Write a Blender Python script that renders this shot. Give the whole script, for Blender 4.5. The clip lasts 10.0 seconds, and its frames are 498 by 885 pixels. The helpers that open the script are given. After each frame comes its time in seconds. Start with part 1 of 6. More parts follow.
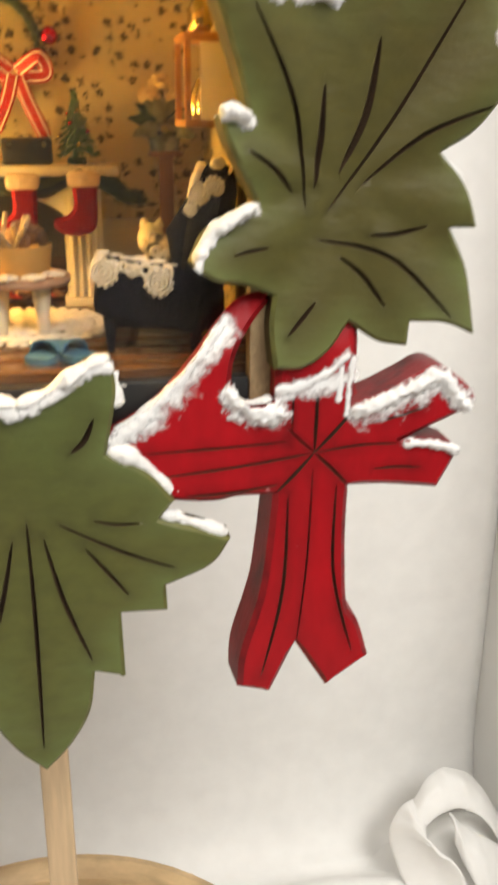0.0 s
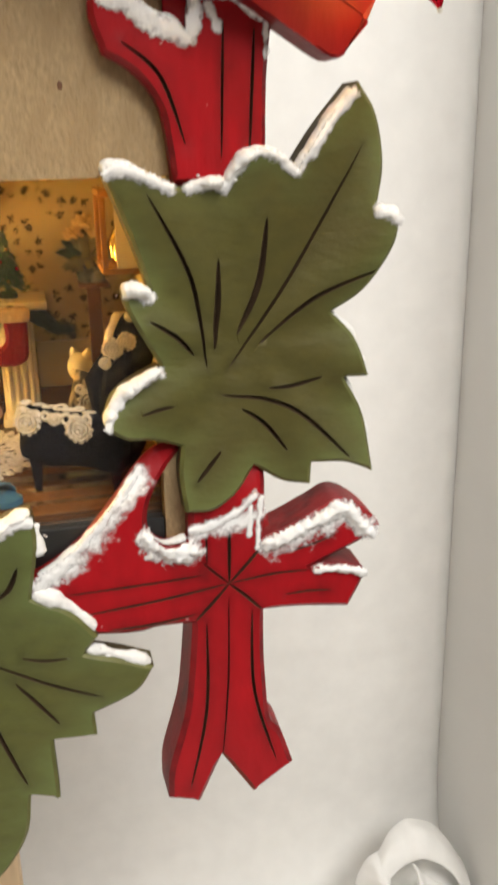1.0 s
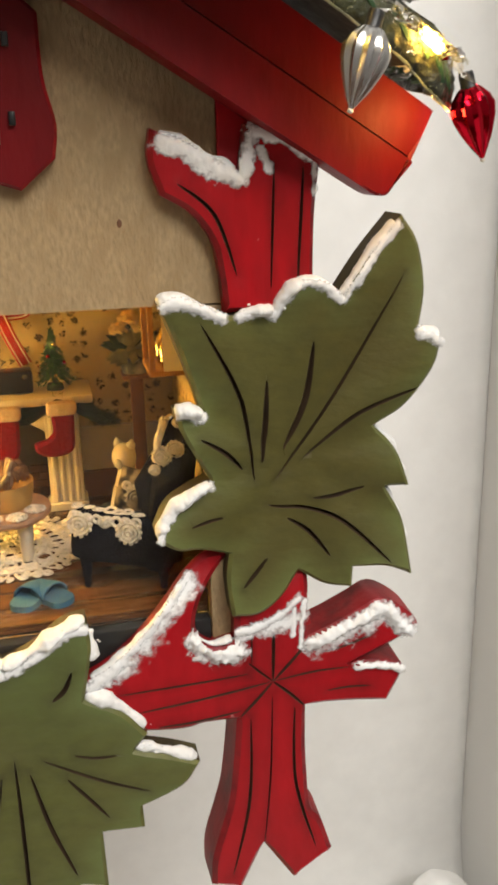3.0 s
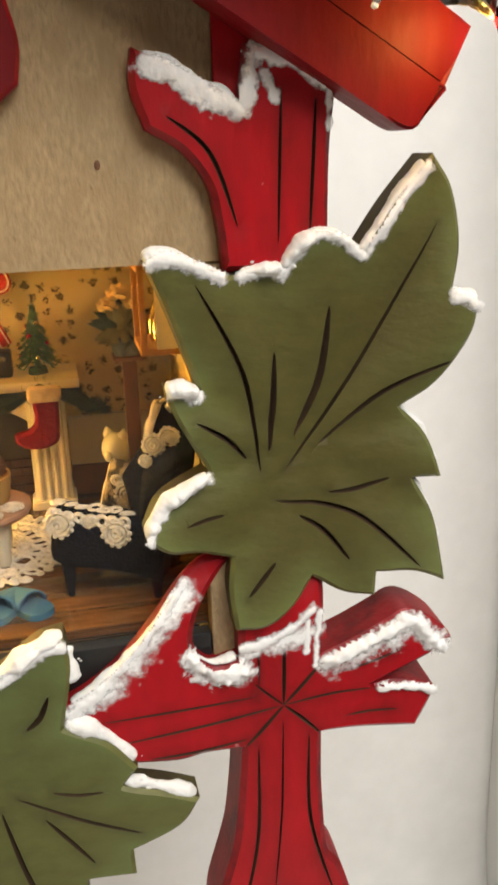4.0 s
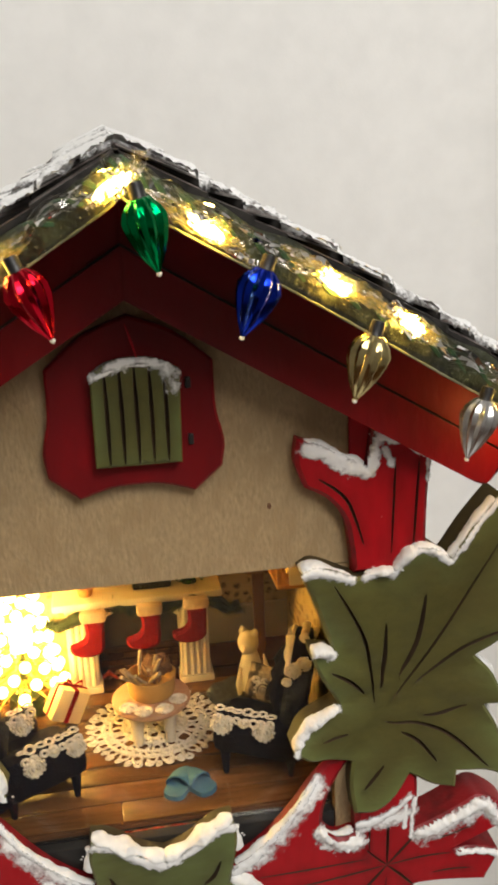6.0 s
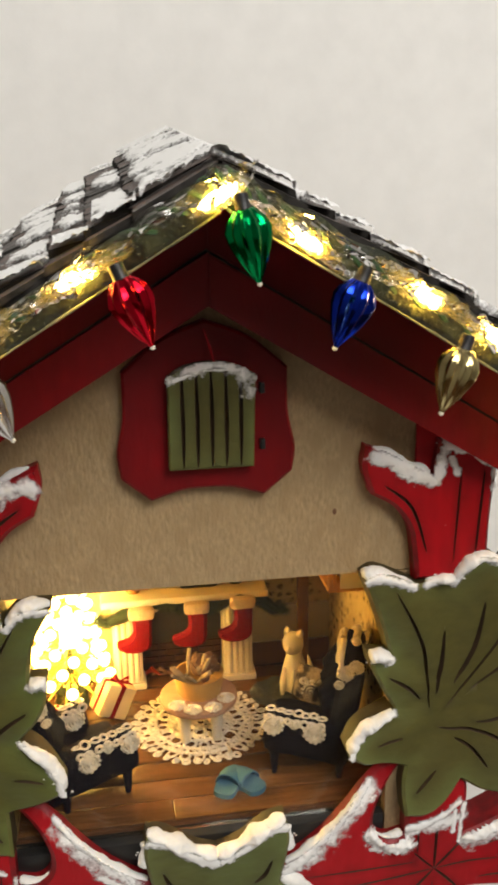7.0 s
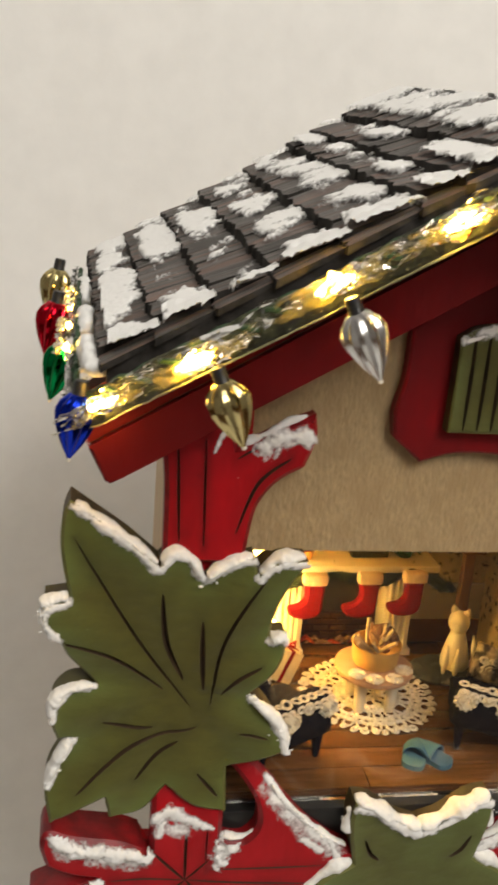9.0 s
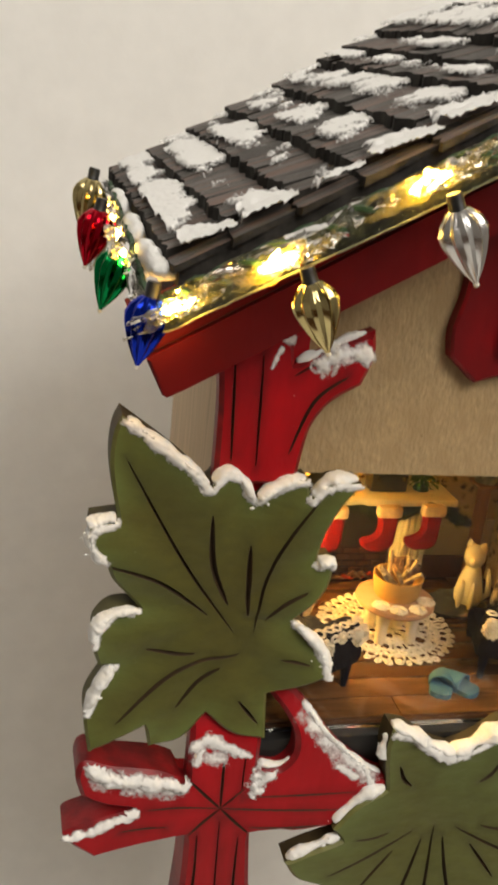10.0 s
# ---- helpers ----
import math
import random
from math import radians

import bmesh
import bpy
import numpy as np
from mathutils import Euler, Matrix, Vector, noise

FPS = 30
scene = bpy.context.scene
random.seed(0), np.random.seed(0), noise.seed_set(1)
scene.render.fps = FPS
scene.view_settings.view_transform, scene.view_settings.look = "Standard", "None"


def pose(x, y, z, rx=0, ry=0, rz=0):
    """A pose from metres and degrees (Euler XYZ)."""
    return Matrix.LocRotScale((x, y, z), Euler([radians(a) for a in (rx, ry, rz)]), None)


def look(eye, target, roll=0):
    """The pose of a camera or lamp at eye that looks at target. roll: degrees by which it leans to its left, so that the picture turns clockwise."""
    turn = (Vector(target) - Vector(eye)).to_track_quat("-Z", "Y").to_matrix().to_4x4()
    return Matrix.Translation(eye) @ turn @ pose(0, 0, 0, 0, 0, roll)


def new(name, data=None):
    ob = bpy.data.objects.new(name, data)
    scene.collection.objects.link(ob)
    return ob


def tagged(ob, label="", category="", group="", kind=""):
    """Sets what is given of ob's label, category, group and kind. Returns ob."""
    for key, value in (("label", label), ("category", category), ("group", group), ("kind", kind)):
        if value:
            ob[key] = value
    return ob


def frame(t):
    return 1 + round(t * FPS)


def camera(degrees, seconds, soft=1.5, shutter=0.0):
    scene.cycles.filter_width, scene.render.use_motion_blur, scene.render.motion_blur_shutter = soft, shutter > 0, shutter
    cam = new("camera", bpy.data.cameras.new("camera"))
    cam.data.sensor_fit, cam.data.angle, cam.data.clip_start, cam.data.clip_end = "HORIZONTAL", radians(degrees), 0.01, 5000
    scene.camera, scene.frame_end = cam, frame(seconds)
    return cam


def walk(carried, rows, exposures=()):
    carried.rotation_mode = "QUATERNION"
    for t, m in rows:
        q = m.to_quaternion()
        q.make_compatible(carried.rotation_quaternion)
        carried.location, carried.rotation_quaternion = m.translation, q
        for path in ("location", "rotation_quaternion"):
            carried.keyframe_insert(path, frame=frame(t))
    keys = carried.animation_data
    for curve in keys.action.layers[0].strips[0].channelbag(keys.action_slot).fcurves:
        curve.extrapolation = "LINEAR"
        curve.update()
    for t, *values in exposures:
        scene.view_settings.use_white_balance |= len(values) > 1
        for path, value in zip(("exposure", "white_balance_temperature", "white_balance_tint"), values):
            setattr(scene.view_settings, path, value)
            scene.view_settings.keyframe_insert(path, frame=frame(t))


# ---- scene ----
from mathutils.geometry import delaunay_2d_cdt

cam = camera(31.16, 10.0, 3.1, 0.4)
ROWS = [
    (0, 0.0082, -0.1714, 0.3798, -12.50, -20.04, 0.43),
    (0.3, 0.0104, -0.1750, 0.3960, -13.90, -20.60, -0.45),
    (0.5, 0.0169, -0.1759, 0.3977, -13.35, -20.67, -0.73),
    (1, 0.0222, -0.1788, 0.4086, -13.57, -19.00, -1.15),
    (1.5, 0.0218, -0.1814, 0.4203, -14.31, -17.76, -1.39),
    (2, 0.0210, -0.1856, 0.4306, -12.69, -17.55, -1.47),
    (2.5, 0.0176, -0.1859, 0.4339, -12.74, -17.55, -1.28),
    (2.7, 0.0156, -0.1851, 0.4323, -12.81, -17.77, -1.20),
    (3.8, 0.0175, -0.1539, 0.4232, -12.10, -18.29, -2.03),
    (4, 0.0224, -0.1534, 0.4187, -11.91, -17.88, -1.90),
    (4.5, 0.0095, -0.1884, 0.4411, -10.21, -15.79, -2.70),
    (5, -0.0000, -0.1953, 0.4450, -10.25, -16.59, -1.81),
    (5.1, -0.0006, -0.1972, 0.4476, -10.43, -17.40, -1.82),
    (5.5, 0.0016, -0.1972, 0.4756, -8.77, -14.98, -2.43),
    (5.7, -0.0001, -0.1979, 0.4842, -8.94, -15.44, -2.52),
    (6.8, -0.0173, -0.1975, 0.4934, -8.98, -15.74, -1.05),
    (7, -0.0203, -0.1963, 0.4933, -8.92, -16.02, -0.77),
    (7.5, -0.0364, -0.1936, 0.4927, -9.44, -15.80, 0.25),
    (8, -0.0541, -0.1913, 0.4923, -9.75, -15.80, 1.62),
    (8.5, -0.0684, -0.1877, 0.4880, -10.19, -16.35, 3.11),
    (9, -0.0846, -0.1841, 0.4833, -10.35, -16.75, 4.73),
    (9.5, -0.0980, -0.1818, 0.4772, -11.18, -17.47, 5.68),
    (10, -0.1063, -0.1765, 0.4706, -14.42, -18.95, 6.47),
]
walk(cam, [(t, pose(x, y, z, 0, 0, yaw) @ pose(0, 0, 0, 90 + pitch) @ pose(0, 0, 0, 0, 0, roll)) for t, x, y, z, yaw, pitch, roll in ROWS],
     [(0, 0.32, 6500, 10), (1.5, 0.12, 6500, 10), (2.7, 0.02, 6500, 10), (3.8, 0.20, 6500, 10), (4.2, 0.12, 6550, 10), (4.6, -0.10, 6600, 10), (5.5, -0.27, 6450, 10), (7.0, -0.26, 6550, 10), (8.5, -0.26, 6700, 10), (10.0, -0.25, 6950, 10)])

# The clock is laid out in decimetres about the middle of its front; the table top lies at -TABLE.
DM, TABLE = 0.1, 4.2


def W(x, y, z):
    """A place in the room, in metres, from decimetres about the clock's front."""
    return Vector((x * DM, y * DM, (z + TABLE) * DM))


# ---- world and lamps ----
world = bpy.data.worlds.new("room_world")
scene.world = world
world.use_nodes = True
world.node_tree.nodes["Background"].inputs[0].default_value = (0.9, 0.95, 1.0, 1)
world.node_tree.nodes["Background"].inputs[1].default_value = 0.05


def area_lamp(name, eye, target, size, watts, colour):
    data = bpy.data.lights.new(name, "AREA")
    data.shape, data.size, data.energy, data.color = "DISK", size, watts, colour
    ob = new(name, data)
    ob.matrix_world = look(eye, target)
    return ob


def point_lamp(name, place, watts, colour, radius):
    data = bpy.data.lights.new(name, "POINT")
    data.energy, data.color, data.shadow_soft_size = watts, colour, radius
    ob = new(name, data)
    ob.location = place
    return ob


# Unseen key light, placed so that the clock's shadow falls leftwards on the wall.
area_lamp("key_light", (0.30, -0.76, 1.08), (0.04, 0.02, 0.36), 0.50, 7.0, (1.0, 0.97, 0.93))
# Broad fill from above, added to soften the shadows; no fitting is known there.
area_lamp("fill_light", (0.10, -0.72, 1.74), (0.02, 0.0, 0.3), 1.2, 15.2, (1.0, 0.96, 0.90))


# ---- materials ----
def material(name, colour, rough=0.6, metal=0.0, spread=0.25, scale=40, stretch=(1, 1, 1), bump=0.15, bump_scale=200, second=None, second_at=0.6, coat=0.0, wear=None, spec=0.5, vary=0.0):
    """Two scales of mottling round a base colour, a second colour in broad patches, and fine relief."""
    m = bpy.data.materials.new(name)
    m.use_nodes = True
    nt = m.node_tree
    b = nt.nodes["Principled BSDF"]
    b.inputs["Roughness"].default_value, b.inputs["Metallic"].default_value = rough, metal
    b.inputs["Specular IOR Level"].default_value = spec
    b.inputs["Coat Weight"].default_value, b.inputs["Coat Roughness"].default_value = coat, 0.25
    co = nt.nodes.new("ShaderNodeTexCoord")
    mp = nt.nodes.new("ShaderNodeMapping")
    mp.inputs["Scale"].default_value = stretch
    nt.links.new(co.outputs["Object"], mp.inputs["Vector"])

    def noise_node(s, detail):
        n = nt.nodes.new("ShaderNodeTexNoise")
        n.inputs["Scale"].default_value, n.inputs["Detail"].default_value = s, detail
        nt.links.new(mp.outputs["Vector"], n.inputs["Vector"])
        return n

    fine, broad = noise_node(scale * 4, 6), noise_node(scale, 3)
    ramp = nt.nodes.new("ShaderNodeValToRGB")
    lo, hi = [c * (1 - spread) for c in colour], [min(1, c * (1 + spread)) for c in colour]
    ramp.color_ramp.elements[0].position, ramp.color_ramp.elements[1].position = 0.3, 0.7
    ramp.color_ramp.elements[0].color, ramp.color_ramp.elements[1].color = (*lo, 1), (*hi, 1)
    nt.links.new(fine.outputs["Fac"], ramp.inputs["Fac"])
    out = ramp.outputs["Color"]
    if second:
        cut = nt.nodes.new("ShaderNodeValToRGB")
        cut.color_ramp.elements[0].position, cut.color_ramp.elements[1].position = second_at - 0.08, second_at + 0.08
        nt.links.new(broad.outputs["Fac"], cut.inputs["Fac"])
        mix = nt.nodes.new("ShaderNodeMix")
        mix.data_type = "RGBA"
        nt.links.new(cut.outputs["Color"], mix.inputs["Factor"])
        nt.links.new(out, mix.inputs["A"])
        mix.inputs["B"].default_value = (*second, 1)
        out = mix.outputs["Result"]
    if wear:
        point = noise_node(scale * 9, 2)
        cut = nt.nodes.new("ShaderNodeValToRGB")
        cut.color_ramp.elements[0].position, cut.color_ramp.elements[1].position = 0.68, 0.72
        nt.links.new(point.outputs["Fac"], cut.inputs["Fac"])
        mix = nt.nodes.new("ShaderNodeMix")
        mix.data_type = "RGBA"
        nt.links.new(cut.outputs["Color"], mix.inputs["Factor"])
        nt.links.new(out, mix.inputs["A"])
        mix.inputs["B"].default_value = (*wear, 1)
        out = mix.outputs["Result"]
    if vary:
        info = nt.nodes.new("ShaderNodeObjectInfo")
        span = nt.nodes.new("ShaderNodeMapRange")
        span.inputs["To Min"].default_value, span.inputs["To Max"].default_value = 1 - vary, 1 + vary
        nt.links.new(info.outputs["Random"], span.inputs["Value"])
        hsv = nt.nodes.new("ShaderNodeHueSaturation")
        nt.links.new(span.outputs["Result"], hsv.inputs["Value"])
        nt.links.new(out, hsv.inputs["Color"])
        out = hsv.outputs["Color"]
    nt.links.new(out, b.inputs["Base Color"])
    if bump:
        rel = noise_node(bump_scale, 5)
        bp = nt.nodes.new("ShaderNodeBump")
        bp.inputs["Strength"].default_value, bp.inputs["Distance"].default_value = bump, 0.0006
        nt.links.new(rel.outputs["Fac"], bp.inputs["Height"])
        nt.links.new(bp.outputs["Normal"], b.inputs["Normal"])
    return m


def painted(name, body, patch, rim, glaze, rough=0.45, spec=0.3, streak=(1, 1, 1), rim_by=0.8, glaze_by=0.75, fleck=None, fleck_at=0.74, bump=0.5):
    """Brushed paint on carving: a mottled body, another tone rubbed on towards the rim, dark glaze lying along the cuts."""
    m = bpy.data.materials.new(name)
    m.use_nodes = True
    nt = m.node_tree
    b = nt.nodes["Principled BSDF"]
    b.inputs["Roughness"].default_value, b.inputs["Specular IOR Level"].default_value = rough, spec
    co, mp = nt.nodes.new("ShaderNodeTexCoord"), nt.nodes.new("ShaderNodeMapping")
    mp.inputs["Scale"].default_value = streak
    nt.links.new(co.outputs["Object"], mp.inputs["Vector"])

    def noise_at(scale, detail, lo, hi, stroked=True):
        n, r = nt.nodes.new("ShaderNodeTexNoise"), nt.nodes.new("ShaderNodeMapRange")
        n.inputs["Scale"].default_value, n.inputs["Detail"].default_value = scale, detail
        nt.links.new((mp if stroked else co).outputs["Vector" if stroked else "Object"], n.inputs["Vector"])
        r.inputs["From Min"].default_value, r.inputs["From Max"].default_value = lo, hi
        nt.links.new(n.outputs["Fac"], r.inputs["Value"])
        return r.outputs["Result"], n.outputs["Fac"]

    def blend(fac, a, c):
        mix = nt.nodes.new("ShaderNodeMix")
        mix.data_type = "RGBA"
        nt.links.new(fac, mix.inputs["Factor"])
        for k, v in (("A", a), ("B", c)):
            if isinstance(v, tuple):
                mix.inputs[k].default_value = (*v, 1)
            else:
                nt.links.new(v, mix.inputs[k])
        return mix.outputs["Result"]

    def maths(op, a, c):
        n = nt.nodes.new("ShaderNodeMath")
        n.operation, n.use_clamp = op, True
        for k, v in enumerate((a, c)):
            if isinstance(v, float):
                n.inputs[k].default_value = v
            else:
                nt.links.new(v, n.inputs[k])
        return n.outputs[0]

    broad, _ = noise_at(22, 4, 0.36, 0.66, False)
    fine, fine_raw = noise_at(260, 6, 0.30, 0.70)
    ragged, _ = noise_at(75, 6, 0.25, 0.62)
    out = blend(broad, body, patch)
    out = blend(maths("MULTIPLY", fine, 0.42), out, tuple(0.55 * c for c in body))
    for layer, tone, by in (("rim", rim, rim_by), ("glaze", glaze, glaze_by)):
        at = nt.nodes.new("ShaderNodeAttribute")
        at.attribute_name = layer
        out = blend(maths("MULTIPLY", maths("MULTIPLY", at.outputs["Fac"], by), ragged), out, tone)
    if fleck:
        dots, _ = noise_at(420, 3, fleck_at, fleck_at + 0.03, False)
        out = blend(maths("MULTIPLY", dots, 0.7), out, fleck)
    nt.links.new(out, b.inputs["Base Color"])
    gloss = nt.nodes.new("ShaderNodeMapRange")
    gloss.inputs["To Min"].default_value, gloss.inputs["To Max"].default_value = rough - 0.10, rough + 0.16
    nt.links.new(fine_raw, gloss.inputs["Value"])
    nt.links.new(gloss.outputs["Result"], b.inputs["Roughness"])
    bp = nt.nodes.new("ShaderNodeBump")
    bp.inputs["Strength"].default_value, bp.inputs["Distance"].default_value = bump, 0.0006
    nt.links.new(fine_raw, bp.inputs["Height"])
    nt.links.new(bp.outputs["Normal"], b.inputs["Normal"])
    return m


def glow(name, colour, strength):
    m = bpy.data.materials.new(name)
    m.use_nodes = True
    b = m.node_tree.nodes["Principled BSDF"]
    b.inputs["Base Color"].default_value = (*colour, 1)
    b.inputs["Emission Color"].default_value = (*colour, 1)
    b.inputs["Emission Strength"].default_value = strength
    return m


def sleeve_material(name, milky, colour):
    """Crinkled clear plastic: part see-through, part milky so that a light inside it shows, part gloss."""
    m = bpy.data.materials.new(name)
    m.use_nodes = True
    nt = m.node_tree
    nt.nodes.remove(nt.nodes["Principled BSDF"])
    clear, milk, gloss = (nt.nodes.new(k) for k in ("ShaderNodeBsdfTransparent", "ShaderNodeBsdfTranslucent", "ShaderNodeBsdfGlossy"))
    milk.inputs["Color"].default_value, gloss.inputs["Roughness"].default_value = (*colour, 1), 0.06
    patch, cut, first, last, fr = (nt.nodes.new(k) for k in ("ShaderNodeTexNoise", "ShaderNodeMapRange", "ShaderNodeMixShader", "ShaderNodeMixShader", "ShaderNodeFresnel"))
    patch.inputs["Scale"].default_value = 450
    cut.inputs["From Min"].default_value, cut.inputs["From Max"].default_value, cut.inputs["To Min"].default_value, cut.inputs["To Max"].default_value = 0.45, 0.75, 0.0, milky
    nt.links.new(patch.outputs["Fac"], cut.inputs["Value"])
    nt.links.new(cut.outputs["Result"], first.inputs[0])
    nt.links.new(clear.outputs[0], first.inputs[1])
    nt.links.new(milk.outputs[0], first.inputs[2])
    fr.inputs["IOR"].default_value = 1.75
    nt.links.new(fr.outputs[0], last.inputs[0])
    nt.links.new(first.outputs[0], last.inputs[1])
    nt.links.new(gloss.outputs[0], last.inputs[2])
    nt.links.new(last.outputs[0], nt.nodes["Material Output"].inputs["Surface"])
    return m


def pane_material(name, tint, gloss_rough, cover=0.0, haze=0.0):
    """Thin sheet: see-through, tinted to dim what is behind, with the gloss that its angle gives and a painted haze."""
    m = bpy.data.materials.new(name)
    m.use_nodes = True
    nt = m.node_tree
    nt.nodes.remove(nt.nodes["Principled BSDF"])
    clear, gloss, mix, fr = (nt.nodes.new(k) for k in ("ShaderNodeBsdfTransparent", "ShaderNodeBsdfGlossy", "ShaderNodeMixShader", "ShaderNodeFresnel"))
    clear.inputs["Color"].default_value = (*tint, 1)
    gloss.inputs["Roughness"].default_value = gloss_rough
    fr.inputs["IOR"].default_value = 1.45 + cover
    nt.links.new(fr.outputs[0], mix.inputs[0])
    nt.links.new(clear.outputs[0], mix.inputs[1])
    nt.links.new(gloss.outputs[0], mix.inputs[2])
    film, veil, specks = nt.nodes.new("ShaderNodeMixShader"), nt.nodes.new("ShaderNodeBsdfDiffuse"), nt.nodes.new("ShaderNodeTexNoise")
    specks.inputs["Scale"].default_value, specks.inputs["Detail"].default_value = 60, 5
    haze_by = nt.nodes.new("ShaderNodeMapRange")
    haze_by.inputs["To Min"].default_value, haze_by.inputs["To Max"].default_value = 0.0, haze
    nt.links.new(specks.outputs["Fac"], haze_by.inputs["Value"])
    veil.inputs["Color"].default_value = (0.75, 0.72, 0.66, 1)
    nt.links.new(haze_by.outputs["Result"], film.inputs[0])
    nt.links.new(mix.outputs[0], film.inputs[1])
    nt.links.new(veil.outputs[0], film.inputs[2])
    nt.links.new(film.outputs[0], nt.nodes["Material Output"].inputs["Surface"])
    return m


def wallpaper(name, ground, sprig):
    """Yellowed paper with rows of small broken sprigs."""
    m = bpy.data.materials.new(name)
    m.use_nodes = True
    nt = m.node_tree
    b = nt.nodes["Principled BSDF"]
    b.inputs["Roughness"].default_value, b.inputs["Specular IOR Level"].default_value = 0.8, 0.2
    co, apart, along, flat = (nt.nodes.new(k) for k in ("ShaderNodeTexCoord", "ShaderNodeSeparateXYZ", "ShaderNodeMath", "ShaderNodeCombineXYZ"))
    nt.links.new(co.outputs["Object"], apart.inputs[0])
    nt.links.new(apart.outputs["X"], along.inputs[0])
    nt.links.new(apart.outputs["Y"], along.inputs[1])
    nt.links.new(along.outputs[0], flat.inputs["X"])
    nt.links.new(apart.outputs["Z"], flat.inputs["Y"])
    cell, ragged, stain = (nt.nodes.new(k) for k in ("ShaderNodeTexVoronoi", "ShaderNodeTexNoise", "ShaderNodeTexNoise"))
    cell.inputs["Scale"].default_value, cell.inputs["Randomness"].default_value = 290, 0.6
    ragged.inputs["Scale"].default_value, ragged.inputs["Detail"].default_value = 1300, 2
    stain.inputs["Scale"].default_value, stain.inputs["Detail"].default_value = 60, 4
    for n in (cell, ragged, stain):
        nt.links.new(flat.outputs[0], n.inputs["Vector"])
    edge, cut, tone, mix = (nt.nodes.new(k) for k in ("ShaderNodeMath", "ShaderNodeMapRange", "ShaderNodeValToRGB", "ShaderNodeMix"))
    edge.operation = "MULTIPLY_ADD"
    edge.inputs[1].default_value = 1.1
    nt.links.new(ragged.outputs["Fac"], edge.inputs[0])
    nt.links.new(cell.outputs["Distance"], edge.inputs[2])
    cut.inputs["From Min"].default_value, cut.inputs["From Max"].default_value = 0.90, 0.80
    nt.links.new(edge.outputs[0], cut.inputs["Value"])
    tone.color_ramp.elements[0].position, tone.color_ramp.elements[1].position = 0.3, 0.7
    tone.color_ramp.elements[0].color, tone.color_ramp.elements[1].color = (*(c * 0.85 for c in ground), 1), (*(c * 1.1 for c in ground), 1)
    nt.links.new(stain.outputs["Fac"], tone.inputs["Fac"])
    mix.data_type = "RGBA"
    mix.inputs["B"].default_value = (*sprig, 1)
    nt.links.new(cut.outputs["Result"], mix.inputs["Factor"])
    nt.links.new(tone.outputs["Color"], mix.inputs["A"])
    nt.links.new(mix.outputs["Result"], b.inputs["Base Color"])
    return m


def frost_material(name, least=0.52, most=0.98):
    """Flock that thins out: where its cover is slight the surface below shows through in specks."""
    m = bpy.data.materials.new(name)
    m.use_nodes = True
    nt = m.node_tree
    b = nt.nodes["Principled BSDF"]
    b.inputs["Base Color"].default_value, b.inputs["Roughness"].default_value = (0.86, 0.86, 0.85, 1), 0.8
    co, grain, lumps, at = (nt.nodes.new(k) for k in ("ShaderNodeTexCoord", "ShaderNodeTexNoise", "ShaderNodeTexNoise", "ShaderNodeAttribute"))
    at.attribute_name = "cover"
    grain.inputs["Scale"].default_value, grain.inputs["Detail"].default_value = 1300, 6
    lumps.inputs["Scale"].default_value, lumps.inputs["Detail"].default_value = 600, 5
    for n in (grain, lumps):
        nt.links.new(co.outputs["Object"], n.inputs["Vector"])
    total, cut, clear, mix, bp = (nt.nodes.new(k) for k in ("ShaderNodeMath", "ShaderNodeMapRange", "ShaderNodeBsdfTransparent", "ShaderNodeMixShader", "ShaderNodeBump"))
    total.operation = "ADD"
    nt.links.new(at.outputs["Fac"], total.inputs[0])
    nt.links.new(grain.outputs["Fac"], total.inputs[1])
    cut.inputs["From Min"].default_value, cut.inputs["From Max"].default_value = least, most
    nt.links.new(total.outputs[0], cut.inputs["Value"])
    bp.inputs["Strength"].default_value, bp.inputs["Distance"].default_value = 0.55, 0.0006
    nt.links.new(lumps.outputs["Fac"], bp.inputs["Height"])
    nt.links.new(bp.outputs["Normal"], b.inputs["Normal"])
    nt.links.new(cut.outputs["Result"], mix.inputs[0])
    nt.links.new(clear.outputs[0], mix.inputs[1])
    nt.links.new(b.outputs[0], mix.inputs[2])
    nt.links.new(mix.outputs[0], nt.nodes["Material Output"].inputs["Surface"])
    return m


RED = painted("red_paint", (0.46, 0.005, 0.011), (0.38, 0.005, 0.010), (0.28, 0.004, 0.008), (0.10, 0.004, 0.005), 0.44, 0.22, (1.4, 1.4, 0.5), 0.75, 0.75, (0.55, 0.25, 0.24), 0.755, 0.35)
# Mottled red again, darkened to carry the eave's shade on fascia and window frame.
EAVE_SHADE_RED = painted("eave_shaded_mottled_red_paint", (0.24, 0.004, 0.007), (0.095, 0.004, 0.005), (0.13, 0.004, 0.006), (0.06, 0.004, 0.005), 0.46, 0.22, (1.4, 1.4, 0.5), 0.85, 0.75, None, 0.8, 0.35)
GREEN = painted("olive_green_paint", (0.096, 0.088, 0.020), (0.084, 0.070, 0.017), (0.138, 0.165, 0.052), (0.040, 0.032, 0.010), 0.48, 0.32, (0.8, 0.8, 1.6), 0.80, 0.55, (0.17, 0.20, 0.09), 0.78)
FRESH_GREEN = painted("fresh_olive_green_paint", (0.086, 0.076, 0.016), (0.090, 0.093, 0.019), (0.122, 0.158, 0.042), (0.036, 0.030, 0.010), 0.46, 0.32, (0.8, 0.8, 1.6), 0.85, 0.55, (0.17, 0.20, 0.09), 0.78)
